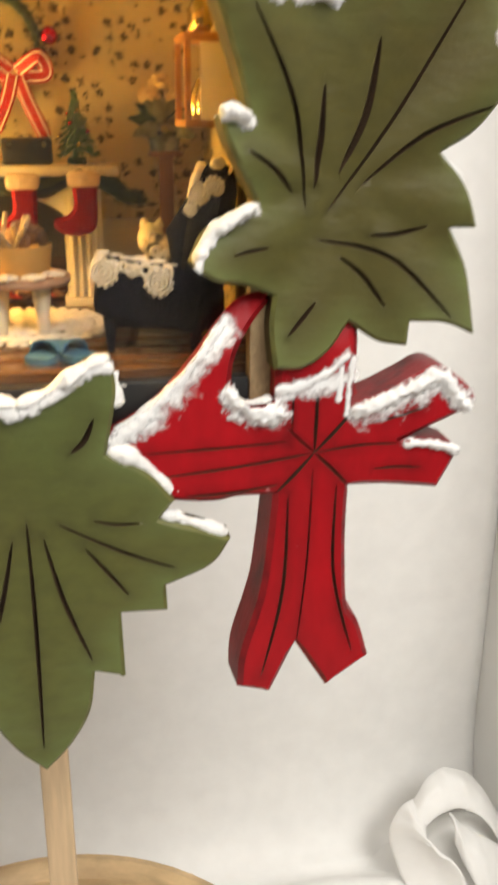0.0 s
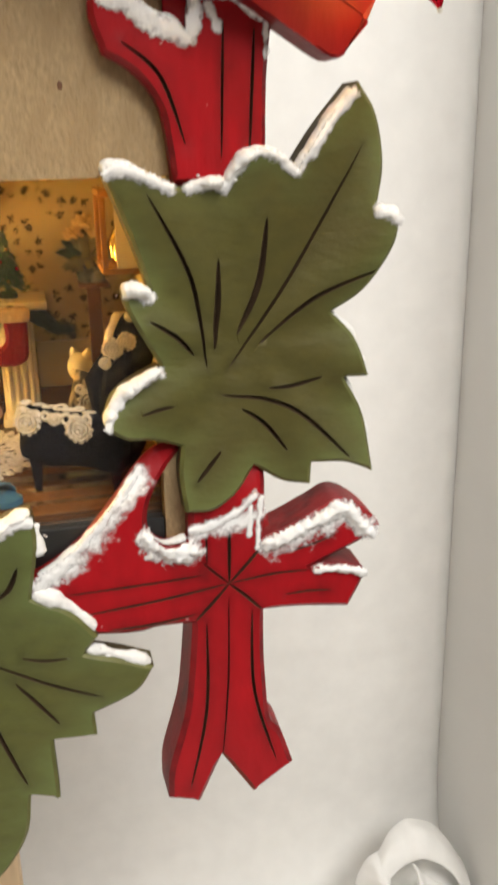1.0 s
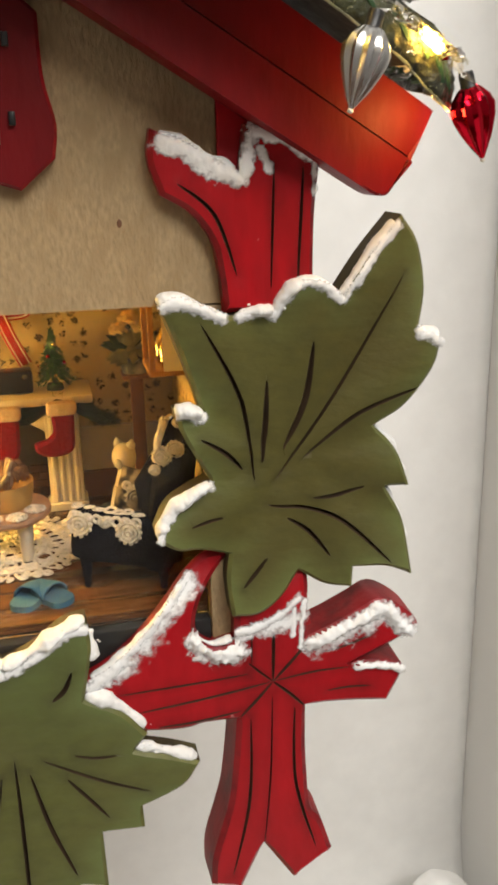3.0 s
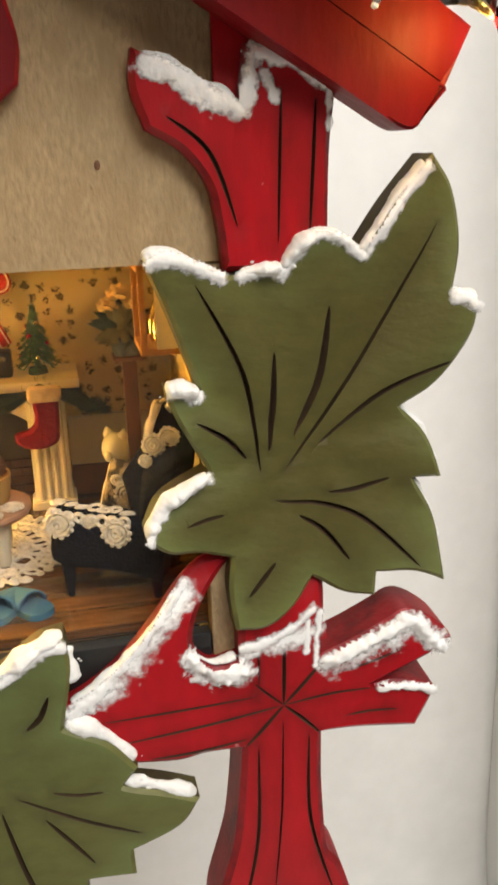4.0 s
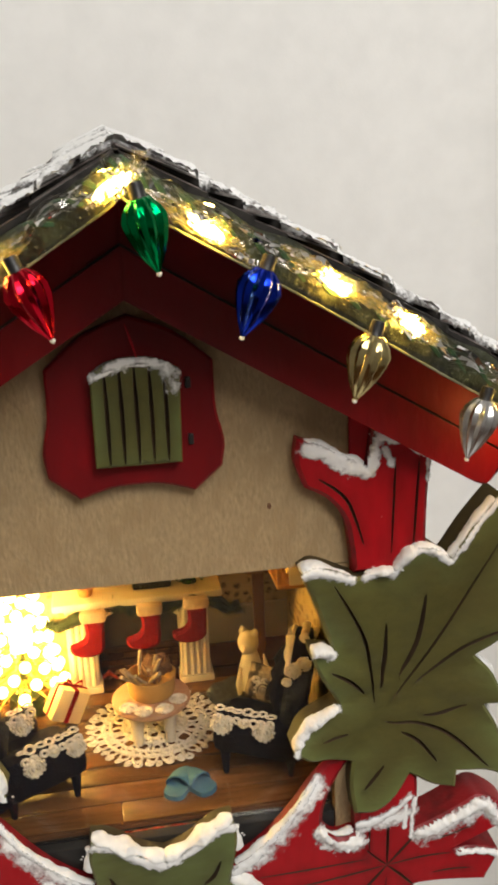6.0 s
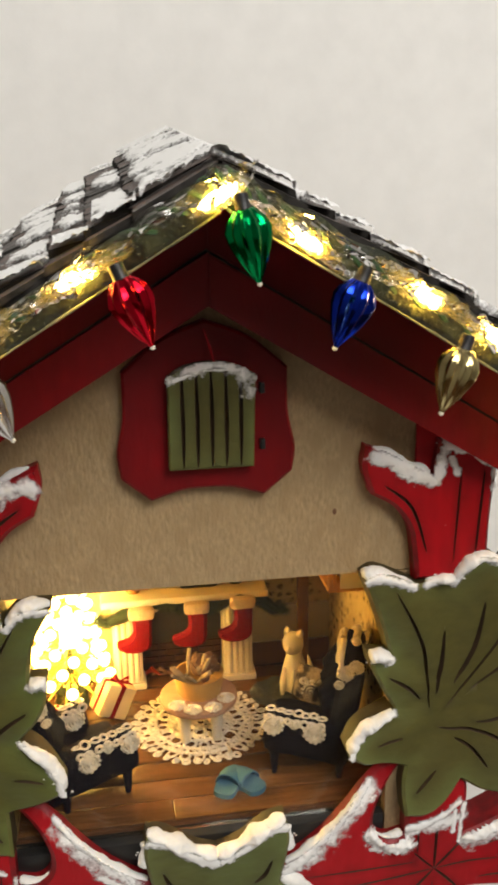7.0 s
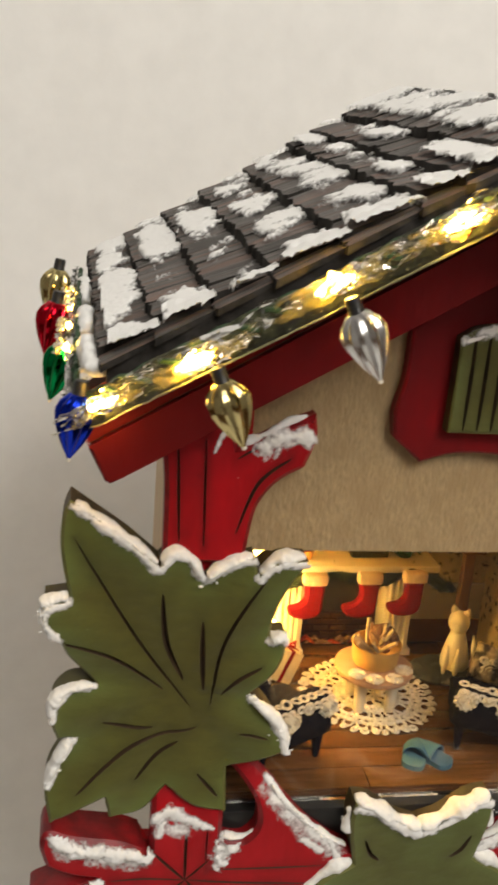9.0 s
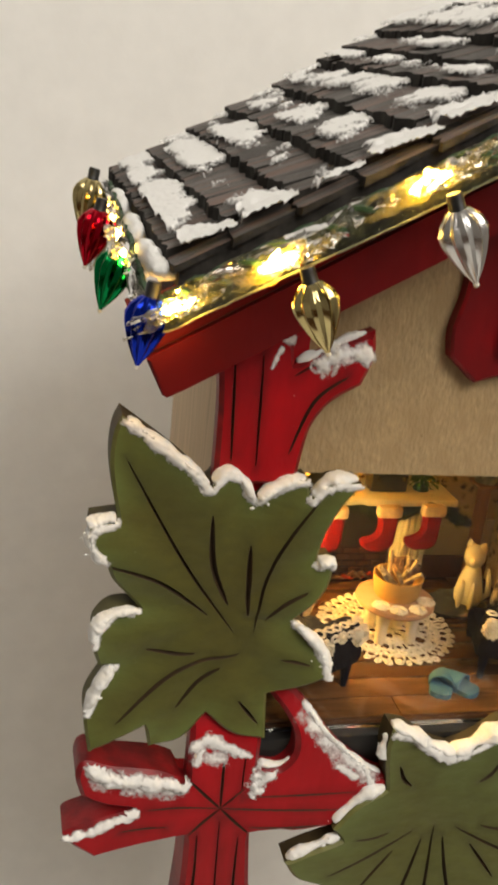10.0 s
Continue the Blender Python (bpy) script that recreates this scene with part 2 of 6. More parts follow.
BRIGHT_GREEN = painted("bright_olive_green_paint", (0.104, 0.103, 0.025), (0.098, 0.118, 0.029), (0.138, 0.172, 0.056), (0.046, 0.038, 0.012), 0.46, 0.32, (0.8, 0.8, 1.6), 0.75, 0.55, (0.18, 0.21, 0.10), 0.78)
GREEN_RIM = material("rubbed_olive_edge", (0.125, 0.128, 0.036), 0.5, spread=0.25, scale=60, bump=0.2, bump_scale=900, second=(0.10, 0.11, 0.03), second_at=0.6, spec=0.35)
STAIN = material("brown_stained_flank", (0.050, 0.036, 0.014), 0.6, spread=0.3, scale=50, bump=0.3, second=(0.085, 0.075, 0.022), second_at=0.56, spec=0.3)
# Dark glaze on the rims; on the flanks the same tone paints in shade.
RED_RIM_AND_SHADE = material("red_rim_glaze_and_flank_shade", (0.19, 0.006, 0.009), 0.42, spread=0.3, scale=70, bump=0.2, bump_scale=900, second=(0.30, 0.008, 0.012), second_at=0.55, spec=0.3)
GROOVE = material("dark_carved_groove", (0.046, 0.028, 0.015), 0.5, spread=0.3, bump=0.2)
CREAM = material("cream_stained_board", (0.40, 0.285, 0.152), 0.6, spread=0.15, scale=55, stretch=(6, 6, 2.6), bump=0.9, bump_scale=170, second=(0.365, 0.254, 0.132), second_at=0.56, spec=0.3)
PINE = material("pale_pine", (0.62, 0.45, 0.27), 0.6, spread=0.15, scale=30, stretch=(4, 4, 0.3), bump=0.3)
BASEWOOD = material("turned_base_wood", (0.60, 0.42, 0.22), 0.5, spread=0.25, scale=18, stretch=(1, 1, 3), bump=0.5, second=(0.2, 0.11, 0.05), second_at=0.70)
FROST = frost_material("thin_flocked_snow")
DUSTING = frost_material("snow_dusting", 0.80, 1.75)
BRUSHED = frost_material("brushed_on_flock", 0.50, 1.18)
SNOW = material("flocked_snow", (0.84, 0.84, 0.82), 0.75, spread=0.06, scale=120, bump=0.6, bump_scale=900)
SHINGLE = material("weathered_grey_shingle", (0.122, 0.114, 0.108), 0.75, spread=0.65, scale=70, stretch=(0.22, 5, 0.22), bump=1.0, bump_scale=250, second=(0.165, 0.115, 0.098), second_at=0.56, spec=0.25, vary=0.30, wear=(0.20, 0.19, 0.18))
# Dark end grain, which also puts the shadow of each course into the butts.
SHINGLE_END = material("dark_end_grain_and_butt_shade", (0.030, 0.027, 0.024), 0.85, spread=0.5, scale=90, bump=0.6, spec=0.2)
WHITE_WALL = material("white_backing_board", (0.79, 0.785, 0.762), 0.8, spread=0.03, scale=3, bump=0.08)
CLOTH = material("white_cotton_cloth", (0.86, 0.852, 0.825), 0.85, spread=0.03, scale=20, bump=0.07, bump_scale=900)
PAPER = wallpaper("floral_wallpaper", (0.52, 0.42, 0.23), (0.10, 0.085, 0.055))
BOTTLE = material("glossy_bottle_green", (0.014, 0.085, 0.018), 0.35, spread=0.4, scale=200, bump=0.3)
SAGE = material("grey_green_succulent", (0.27, 0.27, 0.15), 0.7, spread=0.3, scale=160, bump=0.3, second=(0.13, 0.14, 0.08), second_at=0.55)
ROSE = material("butter_yellow_petals", (0.62, 0.45, 0.19), 0.8, spread=0.15, scale=160, bump=0.3)
PLANK = material("honey_brown_plank", (0.135, 0.063, 0.025), 0.24, spread=0.4, scale=60, stretch=(0.3, 4, 4), bump=0.2, coat=0.2, vary=0.25)
NAVY = material("navy_felt", (0.007, 0.008, 0.018), 1.0, spread=0.4, scale=250, bump=0.8, bump_scale=1500, spec=0.08)
LACE = material("white_crochet_lace", (0.80, 0.76, 0.68), 0.85, spread=0.15, scale=200, bump=0.8, bump_scale=1200)
WHITE = material("white_painted_wood", (0.75, 0.70, 0.60), 0.5, spread=0.06, scale=60, bump=0.15)
PINKWOOD = material("rosy_table_wood", (0.50, 0.30, 0.20), 0.5, spread=0.15, scale=60, stretch=(0.5, 4, 1), bump=0.15)
FELT = material("red_felt", (0.21, 0.006, 0.009), 0.95, spread=0.2, scale=150, bump=0.7, bump_scale=1200, spec=0.1)
RIBBON = material("red_satin_ribbon", (0.42, 0.008, 0.010), 0.4, spread=0.12, scale=120, bump=0.15)
CUFF = material("fleece_cuff", (0.65, 0.50, 0.36), 0.95, spread=0.2, scale=200, bump=1.0, bump_scale=1200)
BROWN = material("brown_stained_wood", (0.16, 0.07, 0.03), 0.5, spread=0.25, scale=60, bump=0.2)
HONEY = material("honey_wood", (0.45, 0.22, 0.06), 0.45, spread=0.2, scale=60, bump=0.2)
SOOT = material("sooty_firebox", (0.02, 0.016, 0.014), 0.85, spread=0.4, bump=0.5)
BOWLWOOD = material("pale_honey_bowl_wood", (0.58, 0.36, 0.12), 0.45, spread=0.15, scale=60, bump=0.2)
DADO = material("grey_white_wainscot", (0.50, 0.47, 0.43), 0.7, spread=0.08, scale=40, bump=0.1)
BRICK = material("dark_red_brick", (0.05, 0.018, 0.012), 0.9, spread=0.4, scale=150, bump=0.5)
BLACK = material("black_plastic", (0.012, 0.012, 0.012), 0.4, spread=0.2, bump=0.05)
CERAMIC = material("white_glazed_ceramic", (0.80, 0.76, 0.66), 0.3, spread=0.05, bump=0.05, coat=0.4)
BROCADE = material("black_and_cream_brocade", (0.035, 0.032, 0.032), 0.8, spread=0.3, scale=260, bump=0.5, bump_scale=900, second=(0.50, 0.42, 0.30), second_at=0.52)
SLATE = material("grey_blue_fleece", (0.05, 0.06, 0.065), 0.9, spread=0.5, scale=160, bump=1.0, bump_scale=600, second=(0.30, 0.32, 0.33), second_at=0.60)
BLUE = material("pale_blue_felt", (0.055, 0.18, 0.32), 0.9, spread=0.2, scale=150, bump=0.6, bump_scale=1200)
PINEGREEN = material("dark_pine_green", (0.014, 0.036, 0.011), 0.7, spread=0.5, scale=200, bump=0.3)
CONE = material("pine_cone_brown", (0.20, 0.11, 0.06), 0.7, spread=0.4, scale=120, bump=0.5)
TWIG = material("grey_dry_twig", (0.42, 0.34, 0.23), 0.8, spread=0.4, scale=120, bump=0.5)
GIFT = material("cream_gift_paper", (0.75, 0.62, 0.35), 0.5, spread=0.08, bump=0.1)
TINSEL = material("gold_tinsel", (0.62, 0.48, 0.12), 0.5, spread=0.25, scale=200, bump=0.2)
WIRE = material("green_light_wire", (0.03, 0.07, 0.03), 0.4, spread=0.2, bump=0.1)
METALS = {k: material(k + "_mirrored_glass", c, 0.26 if k == "silver" else 0.15, 1.0, spread=0.05, scale=60, bump=0.06, bump_scale=300) for k, c in
          dict(green=(0.0, 0.22, 0.06), blue=(0.008, 0.03, 0.42), red=(0.5, 0.006, 0.02), gold=(0.55, 0.46, 0.22), silver=(0.66, 0.66, 0.66)).items()}
LED = glow("warm_led", (1.0, 0.60, 0.10), 130)
TREE_LED = glow("tree_bulb", (1.0, 0.66, 0.16), 40)
FIRE = glow("ember_glow", (0.35, 0.03, 0.008), 0.10)
SLEEVE = sleeve_material("clear_plastic_sleeve", 0.30, (0.88, 0.84, 0.66))
# The yellow tint puts the leds' glow into the plastic's own colour.
CRUMPLE = sleeve_material("glow_yellow_crumpled_plastic", 0.8, (0.95, 0.78, 0.22))
# The tint dims the little room; the pale veil lifts its darks like glare.
GLASS = pane_material("front_pane_glass", (0.84, 0.82, 0.77), 0.05, -0.17, 0.014)

FOIL = material("speckled_black_roof_edge", (0.020, 0.022, 0.012), 0.3, 0.0, spread=0.6, scale=160, bump=1.0, bump_scale=700, second=(0.055, 0.060, 0.028), second_at=0.55, wear=(0.30, 0.29, 0.16))
PIPING = material("pale_plastic_edge", (0.24, 0.23, 0.15), 0.3, spread=0.4, scale=90, bump=0.4, second=(0.12, 0.12, 0.07), second_at=0.52)


# ---- mesh helpers ----
def thing(name, place, label, category, group="", kind=""):
    ob = new(name)
    ob.location, ob.empty_display_size = place, 0.01
    return tagged(ob, label, category, group, kind)


def finish(name, bm, mats, parent=None, label="", local=False, smooth=35):
    """Links a bmesh that is laid out in decimetres as one mesh object. local: about its parent's place."""
    if local:
        bm.transform(Matrix.Scale(DM, 4))
    else:
        at = parent.matrix_basis.translation if parent else Vector()
        up = parent.parent if parent else None
        while up:
            at, up = at + up.matrix_basis.translation, up.parent
        bm.transform(Matrix.Translation(W(0, 0, 0) - at) @ Matrix.Scale(DM, 4))
    bmesh.ops.recalc_face_normals(bm, faces=bm.faces[:])
    me = bpy.data.meshes.new(name)
    bm.to_mesh(me)
    bm.free()
    for m in mats if isinstance(mats, (list, tuple)) else [mats]:
        me.materials.append(m)
    if smooth:
        me.shade_smooth()
        me.set_sharp_from_angle(angle=radians(smooth))
    ob = new(name, me)
    ob.parent = parent
    return tagged(ob, label) if label else ob


def box(bm, x0, x1, y0, y1, z0, z1, bevel=0.0, m=None, mat=0):
    """A box between limits, with rounded edges if bevel is given."""
    made = bmesh.ops.create_cube(bm, size=1)["verts"]
    bmesh.ops.transform(bm, matrix=Matrix.Translation(((x0 + x1) / 2, (y0 + y1) / 2, (z0 + z1) / 2)) @ Matrix.Diagonal((x1 - x0, y1 - y0, z1 - z0, 1)), verts=made)
    faces = {f for v in made for f in v.link_faces}
    for f in faces:
        f.material_index = mat
    if bevel:
        out = bmesh.ops.bevel(bm, geom=list({e for v in made for e in v.link_edges}), offset=bevel, segments=2, profile=0.5, affect="EDGES")
        made = list({v for f in out["faces"] for v in f.verts} | {v for v in made if v.is_valid})
    if m:
        bmesh.ops.transform(bm, matrix=m, verts=made)
    return made


def lathe(bm, profile, n=24, m=None, lobes=0, depth=0.0, mat=0):
    """A turned body from (radius, z) pairs, fluted where lobes are given."""
    rings = []
    for r, z in profile:
        ring = []
        for k in range(n):
            a = 2 * math.pi * k / n
            q = r * (1 - depth * (0.5 + 0.5 * math.cos(lobes * a))) if lobes else r
            v = Vector((q * math.cos(a), q * math.sin(a), z))
            ring.append(bm.verts.new(m @ v if m else v))
        rings.append(ring)
    for a, b in zip(rings, rings[1:]):
        for k in range(n):
            bm.faces.new((a[k], a[(k + 1) % n], b[(k + 1) % n], b[k])).material_index = mat
    for ring in (rings[0], rings[-1]):
        bm.faces.new(ring).material_index = mat
    return rings


def tube(bm, path, radius, n=8, rough=0.0, seed=0.0, flat=1.0, taper=True, mat=0):
    """A body along a path; radius a number or one for each point. rough: how lumpy; flat: squashes it across y."""
    path = [Vector(p) for p in path]
    rings = []
    for i, p in enumerate(path):
        d = (path[min(i + 1, len(path) - 1)] - path[max(i - 1, 0)]).normalized()
        side = d.cross(Vector((0, 1, 0)))
        if side.length < 0.2:
            side = d.cross(Vector((0, 0, 1)))
        side.normalize()
        other = side.cross(d)
        r = radius[i] if isinstance(radius, (list, tuple)) else radius
        if taper and i in (0, len(path) - 1):
            r *= 0.35
        ring = []
        for k in range(n):
            a = 2 * math.pi * k / n
            q = p + (side * math.cos(a) + other * math.sin(a) * flat) * r
            if rough:
                s = noise.noise(q * 20 + Vector((seed, 0, 0))) + 0.5 * noise.noise(q * 55 + Vector((0, seed, 0))) + 0.4 * noise.noise(q * 130)
                q = p + (q - p) * (1 + rough * s)
            ring.append(bm.verts.new(q))
        rings.append(ring)
    for a, b in zip(rings, rings[1:]):
        for k in range(n):
            bm.faces.new((a[k], a[(k + 1) % n], b[(k + 1) % n], b[k])).material_index = mat
    bm.faces.new(rings[0]).material_index = mat
    bm.faces.new(rings[-1]).material_index = mat


def spline(points, sharp=(), step=6, closed=True):
    """A smooth line through points, with corners at the indices in sharp."""
    n, out = len(points), []
    vs = [Vector(p) for p in points]
    for i in range(n if closed else n - 1):
        a, b = vs[i], vs[(i + 1) % n]
        before = vs[i - 1] if closed or i else a
        after = vs[(i + 2) % n] if closed or i + 2 < n else b
        ta = (b - a) if i in sharp else (b - before) * 0.5
        tb = (b - a) if (i + 1) % n in sharp else (after - a) * 0.5
        for k in range(step):
            s = k / step
            out.append((2 * s**3 - 3 * s**2 + 1) * a + (s**3 - 2 * s**2 + s) * ta + (3 * s**2 - 2 * s**3) * b + (s**3 - s**2) * tb)
    if not closed:
        out.append(vs[-1])
    return out


def inset(loop, d):
    """The loop drawn in by d on its inner side."""
    area = sum(a.x * b.y - b.x * a.y for a, b in zip(loop, loop[1:] + loop[:1]))
    turn = 1 if area > 0 else -1
    out = []
    for i, p in enumerate(loop):
        e = (loop[(i + 1) % len(loop)] - loop[i - 1]).normalized()
        out.append(p + Vector((-e.y, e.x)) * d * turn)
    return out


def carved(outline, sharp, grooves, front, depth, round_by=0.012, dish=None, step=5, cell=0.025, groove_depth=0.012, flip=False, spread=0.0):
    """A carved board: a smooth outline in x and z, a rounded rim, flanks that spread to the back, and V grooves cut in its face. grooves: (points, half width)."""
    bm = bmesh.new()
    rim_layer, glaze_layer = bm.verts.layers.float.new("rim"), bm.verts.layers.float.new("glaze")
    loop = spline(outline, sharp, step)
    inner = inset(loop, round_by)
    verts, edges, marks = [], [], []

    def ring(pts, closed=True):
        first = len(verts)
        verts.extend(Vector((p.x, p.y)) for p in pts)
        edges.extend((first + i, first + i + 1) for i in range(len(pts) - 1))
        if closed:
            edges.append((first + len(pts) - 1, first))

    ring(inner)
    for line, half in grooves:
        half *= 0.66
        mid = spline([Vector(p) for p in line], (), 8, False)
        n = len(mid) - 1
        left, right = [], []
        for i, p in enumerate(mid):
            e = (mid[min(i + 1, n)] - mid[max(i - 1, 0)]).normalized()
            w = half * (0.12 + math.sin(math.pi * min(1, max(0, i / n))) ** 0.7 * 0.88)
            left.append(p + Vector((-e.y, e.x)) * w)
            right.append(p - Vector((-e.y, e.x)) * w)
        ring([mid[0]] + left[1:-1] + [mid[-1]] + right[-2:0:-1])
        ring(mid[1:-1], False)
        marks.append((mid, half))
    xs, zs = [p.x for p in inner], [p.y for p in inner]
    x = min(xs)
    while x < max(xs):
        z = min(zs)
        while z < max(zs):
            verts.append(Vector((x + 0.004 * math.sin(z * 700), z + 0.004 * math.sin(x * 900))))
            z += cell
        x += cell
    vout, _, fout, vorig, _, _ = delaunay_2d_cdt(verts, edges, [list(range(len(inner)))], 1, 1e-5)
    area = [(p.x, p.y) for p in inner]

    def inside(px, pz):
        hit = False
        for (x1, z1), (x2, z2) in zip(area, area[1:] + area[:1]):
            if (z1 > pz) != (z2 > pz) and px < (x2 - x1) * (pz - z1) / (z2 - z1) + x1:
                hit = not hit
        return hit

    def groove_at(px, pz):
        """How deep in a groove: 1 on its line, 0 at its edge and outside."""
        best = 0.0
        for mid, half in marks:
            n = len(mid) - 1
            for i in range(n):
                p, e = mid[i], mid[i + 1] - mid[i]
                s = max(0.0, min(1.0, ((px - p.x) * e.x + (pz - p.y) * e.y) / max(e.length_squared, 1e-12)))
                dd = math.hypot(px - p.x - s * e.x, pz - p.y - s * e.y)
                w = half * (0.12 + math.sin(math.pi * (i + s) / n) ** 0.7 * 0.88)
                if dd < w:
                    best = max(best, (1 - dd / w) * w / half)
        return best

    def lines(runs):
        pairs = [(a, b) for run in runs for a, b in zip(run, run[1:])]
        a = np.array([(p.x, p.y) for p, _ in pairs])
        return a, np.array([(q.x, q.y) for _, q in pairs]) - a

    def away(px, pz, a, e):
        """How far a place on the face is from the nearest of these lines."""
        d = np.array((px, pz)) - a
        k = np.clip((d * e).sum(1) / np.maximum((e * e).sum(1), 1e-12), 0, 1)[:, None]
        return float(np.sqrt(((d - k * e) ** 2).sum(1).min()))

    edge_a, edge_e = lines([inner + inner[:1]])
    if marks:
        cut_a, cut_e = lines([mid for mid, _ in marks])
    made = []
    for p in vout:
        y = front + (dish(p.x, p.y) if dish else 0.0)
        v = bm.verts.new((p.x, y + groove_depth * groove_at(p.x, p.y), p.y))
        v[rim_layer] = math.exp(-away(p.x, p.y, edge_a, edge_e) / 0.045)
        v[glaze_layer] = math.exp(-away(p.x, p.y, cut_a, cut_e) / 0.012) if marks else 0.0
        made.append(v)
    rim_of = {}
    for i, src in enumerate(vorig):
        for s in src:
            if s < len(inner):
                rim_of[s] = made[i]
    for f in fout:
        cx, cz = sum(vout[i].x for i in f) / 3, sum(vout[i].y for i in f) / 3
        if not inside(cx, cz):
            continue
        in_groove = groove_at(cx, cz) > 0.01
        try:
            bm.faces.new([made[i] for i in f]).material_index = 1 if in_groove else 0
        except ValueError:
            pass
    n = len(loop)
    mids = [bm.verts.new((p.x, front + (dish(p.x, p.y) if dish else 0) + round_by, p.y)) for p in loop]
    def far(p):
        """Where the board's back lies: flush against the case in front of the room."""
        return min(front + depth, -0.002) if spread and p.x < 0.70 and p.y > -0.99 else front + depth

    for v in mids:
        v[rim_layer] = 1.0
    wide = inset(loop, -spread) if spread else loop
    back = [bm.verts.new((*((q.x, far(p), q.y) if far(p) > 0 else (p.x, far(p), p.y)),)) for p, q in zip(loop, wide)]
    for k in range(n):
        j = (k + 1) % n
        if k in rim_of and j in rim_of and rim_of[k] != rim_of[j]:
            bm.faces.new((rim_of[k], rim_of[j], mids[j], mids[k])).material_index = 2
        bm.faces.new((mids[k], mids[j], back[j], back[k])).material_index = 3
    if spread:
        last = [bm.verts.new((p.x, far(p) + 0.003, p.y)) for p in loop]
        for k in range(n):
            bm.faces.new((back[k], back[(k + 1) % n], last[(k + 1) % n], last[k])).material_index = 3
        bmesh.ops.triangle_fill(bm, edges=[bm.edges.get((last[k], last[(k + 1) % n])) for k in range(n)], use_beauty=False)
    else:
        bm.faces.new(back)
    if flip:
        for v in bm.verts:
            v.co.x = -v.co.x * flip
    return bm


def snow(name, parent, paths, radius, flip=False, rough=0.38, flat=0.9):
    """Ragged lumps of flock lying along paths in x, y, z, with crumbs about them; each run is a part of its own."""
    for i, path in enumerate(paths):
        bm = bmesh.new()
        line = spline([Vector(p) for p in path], (), 18, False)
        n = len(line) - 1
        rng = random.Random(i * 31 + int(radius * 1e4) + int(1000 * abs(path[0][0])))
        key = rng.uniform(0, 90)
        rr = []
        for k in range(n + 1):
            u = Vector((line[k].x * 22, line[k].z * 22, key))
            rr.append(radius * max(0.4, 0.95 + 0.70 * noise.noise(u)) * (0.40 + 0.60 * min(1, 6 * k / n, 6 * (n - k) / n) ** 0.5))
            line[k] = line[k] + Vector((0, 0, radius * 0.35 * noise.noise(u + Vector((9, 0, 0)))))
        tube(bm, line, rr, 20, rough, i * 7.7, flat)
        for _ in range(int(6 + 60 * sum((b - a).length for a, b in zip(line, line[1:])))):
            q = rng.uniform(0.10, 0.34) * radius
            p = rng.choice(line) + Vector((rng.gauss(0, radius * 0.6), rng.uniform(-0.75, 0.4) * radius * flat, rng.gauss(-0.35 * radius, radius * 0.6)))
            bmesh.ops.create_icosphere(bm, subdivisions=1, radius=q, matrix=Matrix.Translation(p) @ Matrix.Diagonal((rng.uniform(0.8, 1.8), 0.8, rng.uniform(0.7, 1.3), 1)))
        if flip:
            for v in bm.verts:
                v.co.x = -v.co.x
        finish(name, bm, SNOW, parent, smooth=180)


def flock(parent, outline, sharp, front, paths, flip=0, seed=0, dish=None):
    """Thin ragged coats of flock brushed on a board's face along paths of (points, width, thickness)."""
    loop = [(p.x, p.y) for p in inset(spline([Vector(p) for p in outline], sharp, 3), -0.004)]

    def inside(px, pz):
        hit = False
        for (x1, z1), (x2, z2) in zip(loop, loop[1:] + loop[:1]):
            if (z1 > pz) != (z2 > pz) and px < (x2 - x1) * (pz - z1) / (z2 - z1) + x1:
                hit = not hit
        return hit

    for i, (pts, width, thick) in enumerate(paths):
        line = spline([Vector(p) for p in pts], (), 6, False)
        x0, x1 = min(p.x for p in line) - 1.6 * width, max(p.x for p in line) + 1.6 * width
        z0, z1 = min(p.y for p in line) - 1.6 * width, max(p.y for p in line) + 1.6 * width
        step = 0.0045
        bm, made = bmesh.new(), {}

        def cover(x, z):
            d = 9.0
            for p, q in zip(line, line[1:]):
                e = q - p
                s = max(0.0, min(1.0, ((x - p.x) * e.x + (z - p.y) * e.y) / max(e.length_squared, 1e-12)))
                d = min(d, math.hypot(x - p.x - s * e.x, z - p.y - s * e.y))
            k = seed * 5.1 + i * 2.3
            return 0.85 - d / width + 0.45 * noise.noise(Vector((x * 26, z * 26, k))) + 0.34 * noise.noise(Vector((x * 75, z * 75, k))) + 0.15 * noise.noise(Vector((x * 210, z * 210, k)))

        thin = bm.verts.layers.float.new("cover")

        def vert(a, c):
            if (a, c) not in made:
                x, z = x0 + a * step, z0 + c * step
                m = cover(x, z)
                h = thick * max(0.0, min(1.0, (m - 0.10) * 1.5)) * (1 + 0.3 * noise.noise(Vector((x * 110, z * 110, 7))))
                v = bm.verts.new(((-x * flip if flip else x), front + (dish(x, z) if dish else 0) - h - 0.0006, z))
                v[thin] = 1.35 * m
                made[a, c] = v
            return made[a, c]

        for a in range(int((x1 - x0) / step)):
            for c in range(int((z1 - z0) / step)):
                x, z = x0 + (a + 0.5) * step, z0 + (c + 0.5) * step
                if cover(x, z) > -0.2 and inside(x, z):
                    bm.faces.new((vert(a, c), vert(a + 1, c), vert(a + 1, c + 1), vert(a, c + 1)))
        if bm.faces:
            finish("snow", bm, DUSTING if thick < 0.002 else FROST if thick > 0.012 else BRUSHED, parent, smooth=180)
        else:
            bm.free()


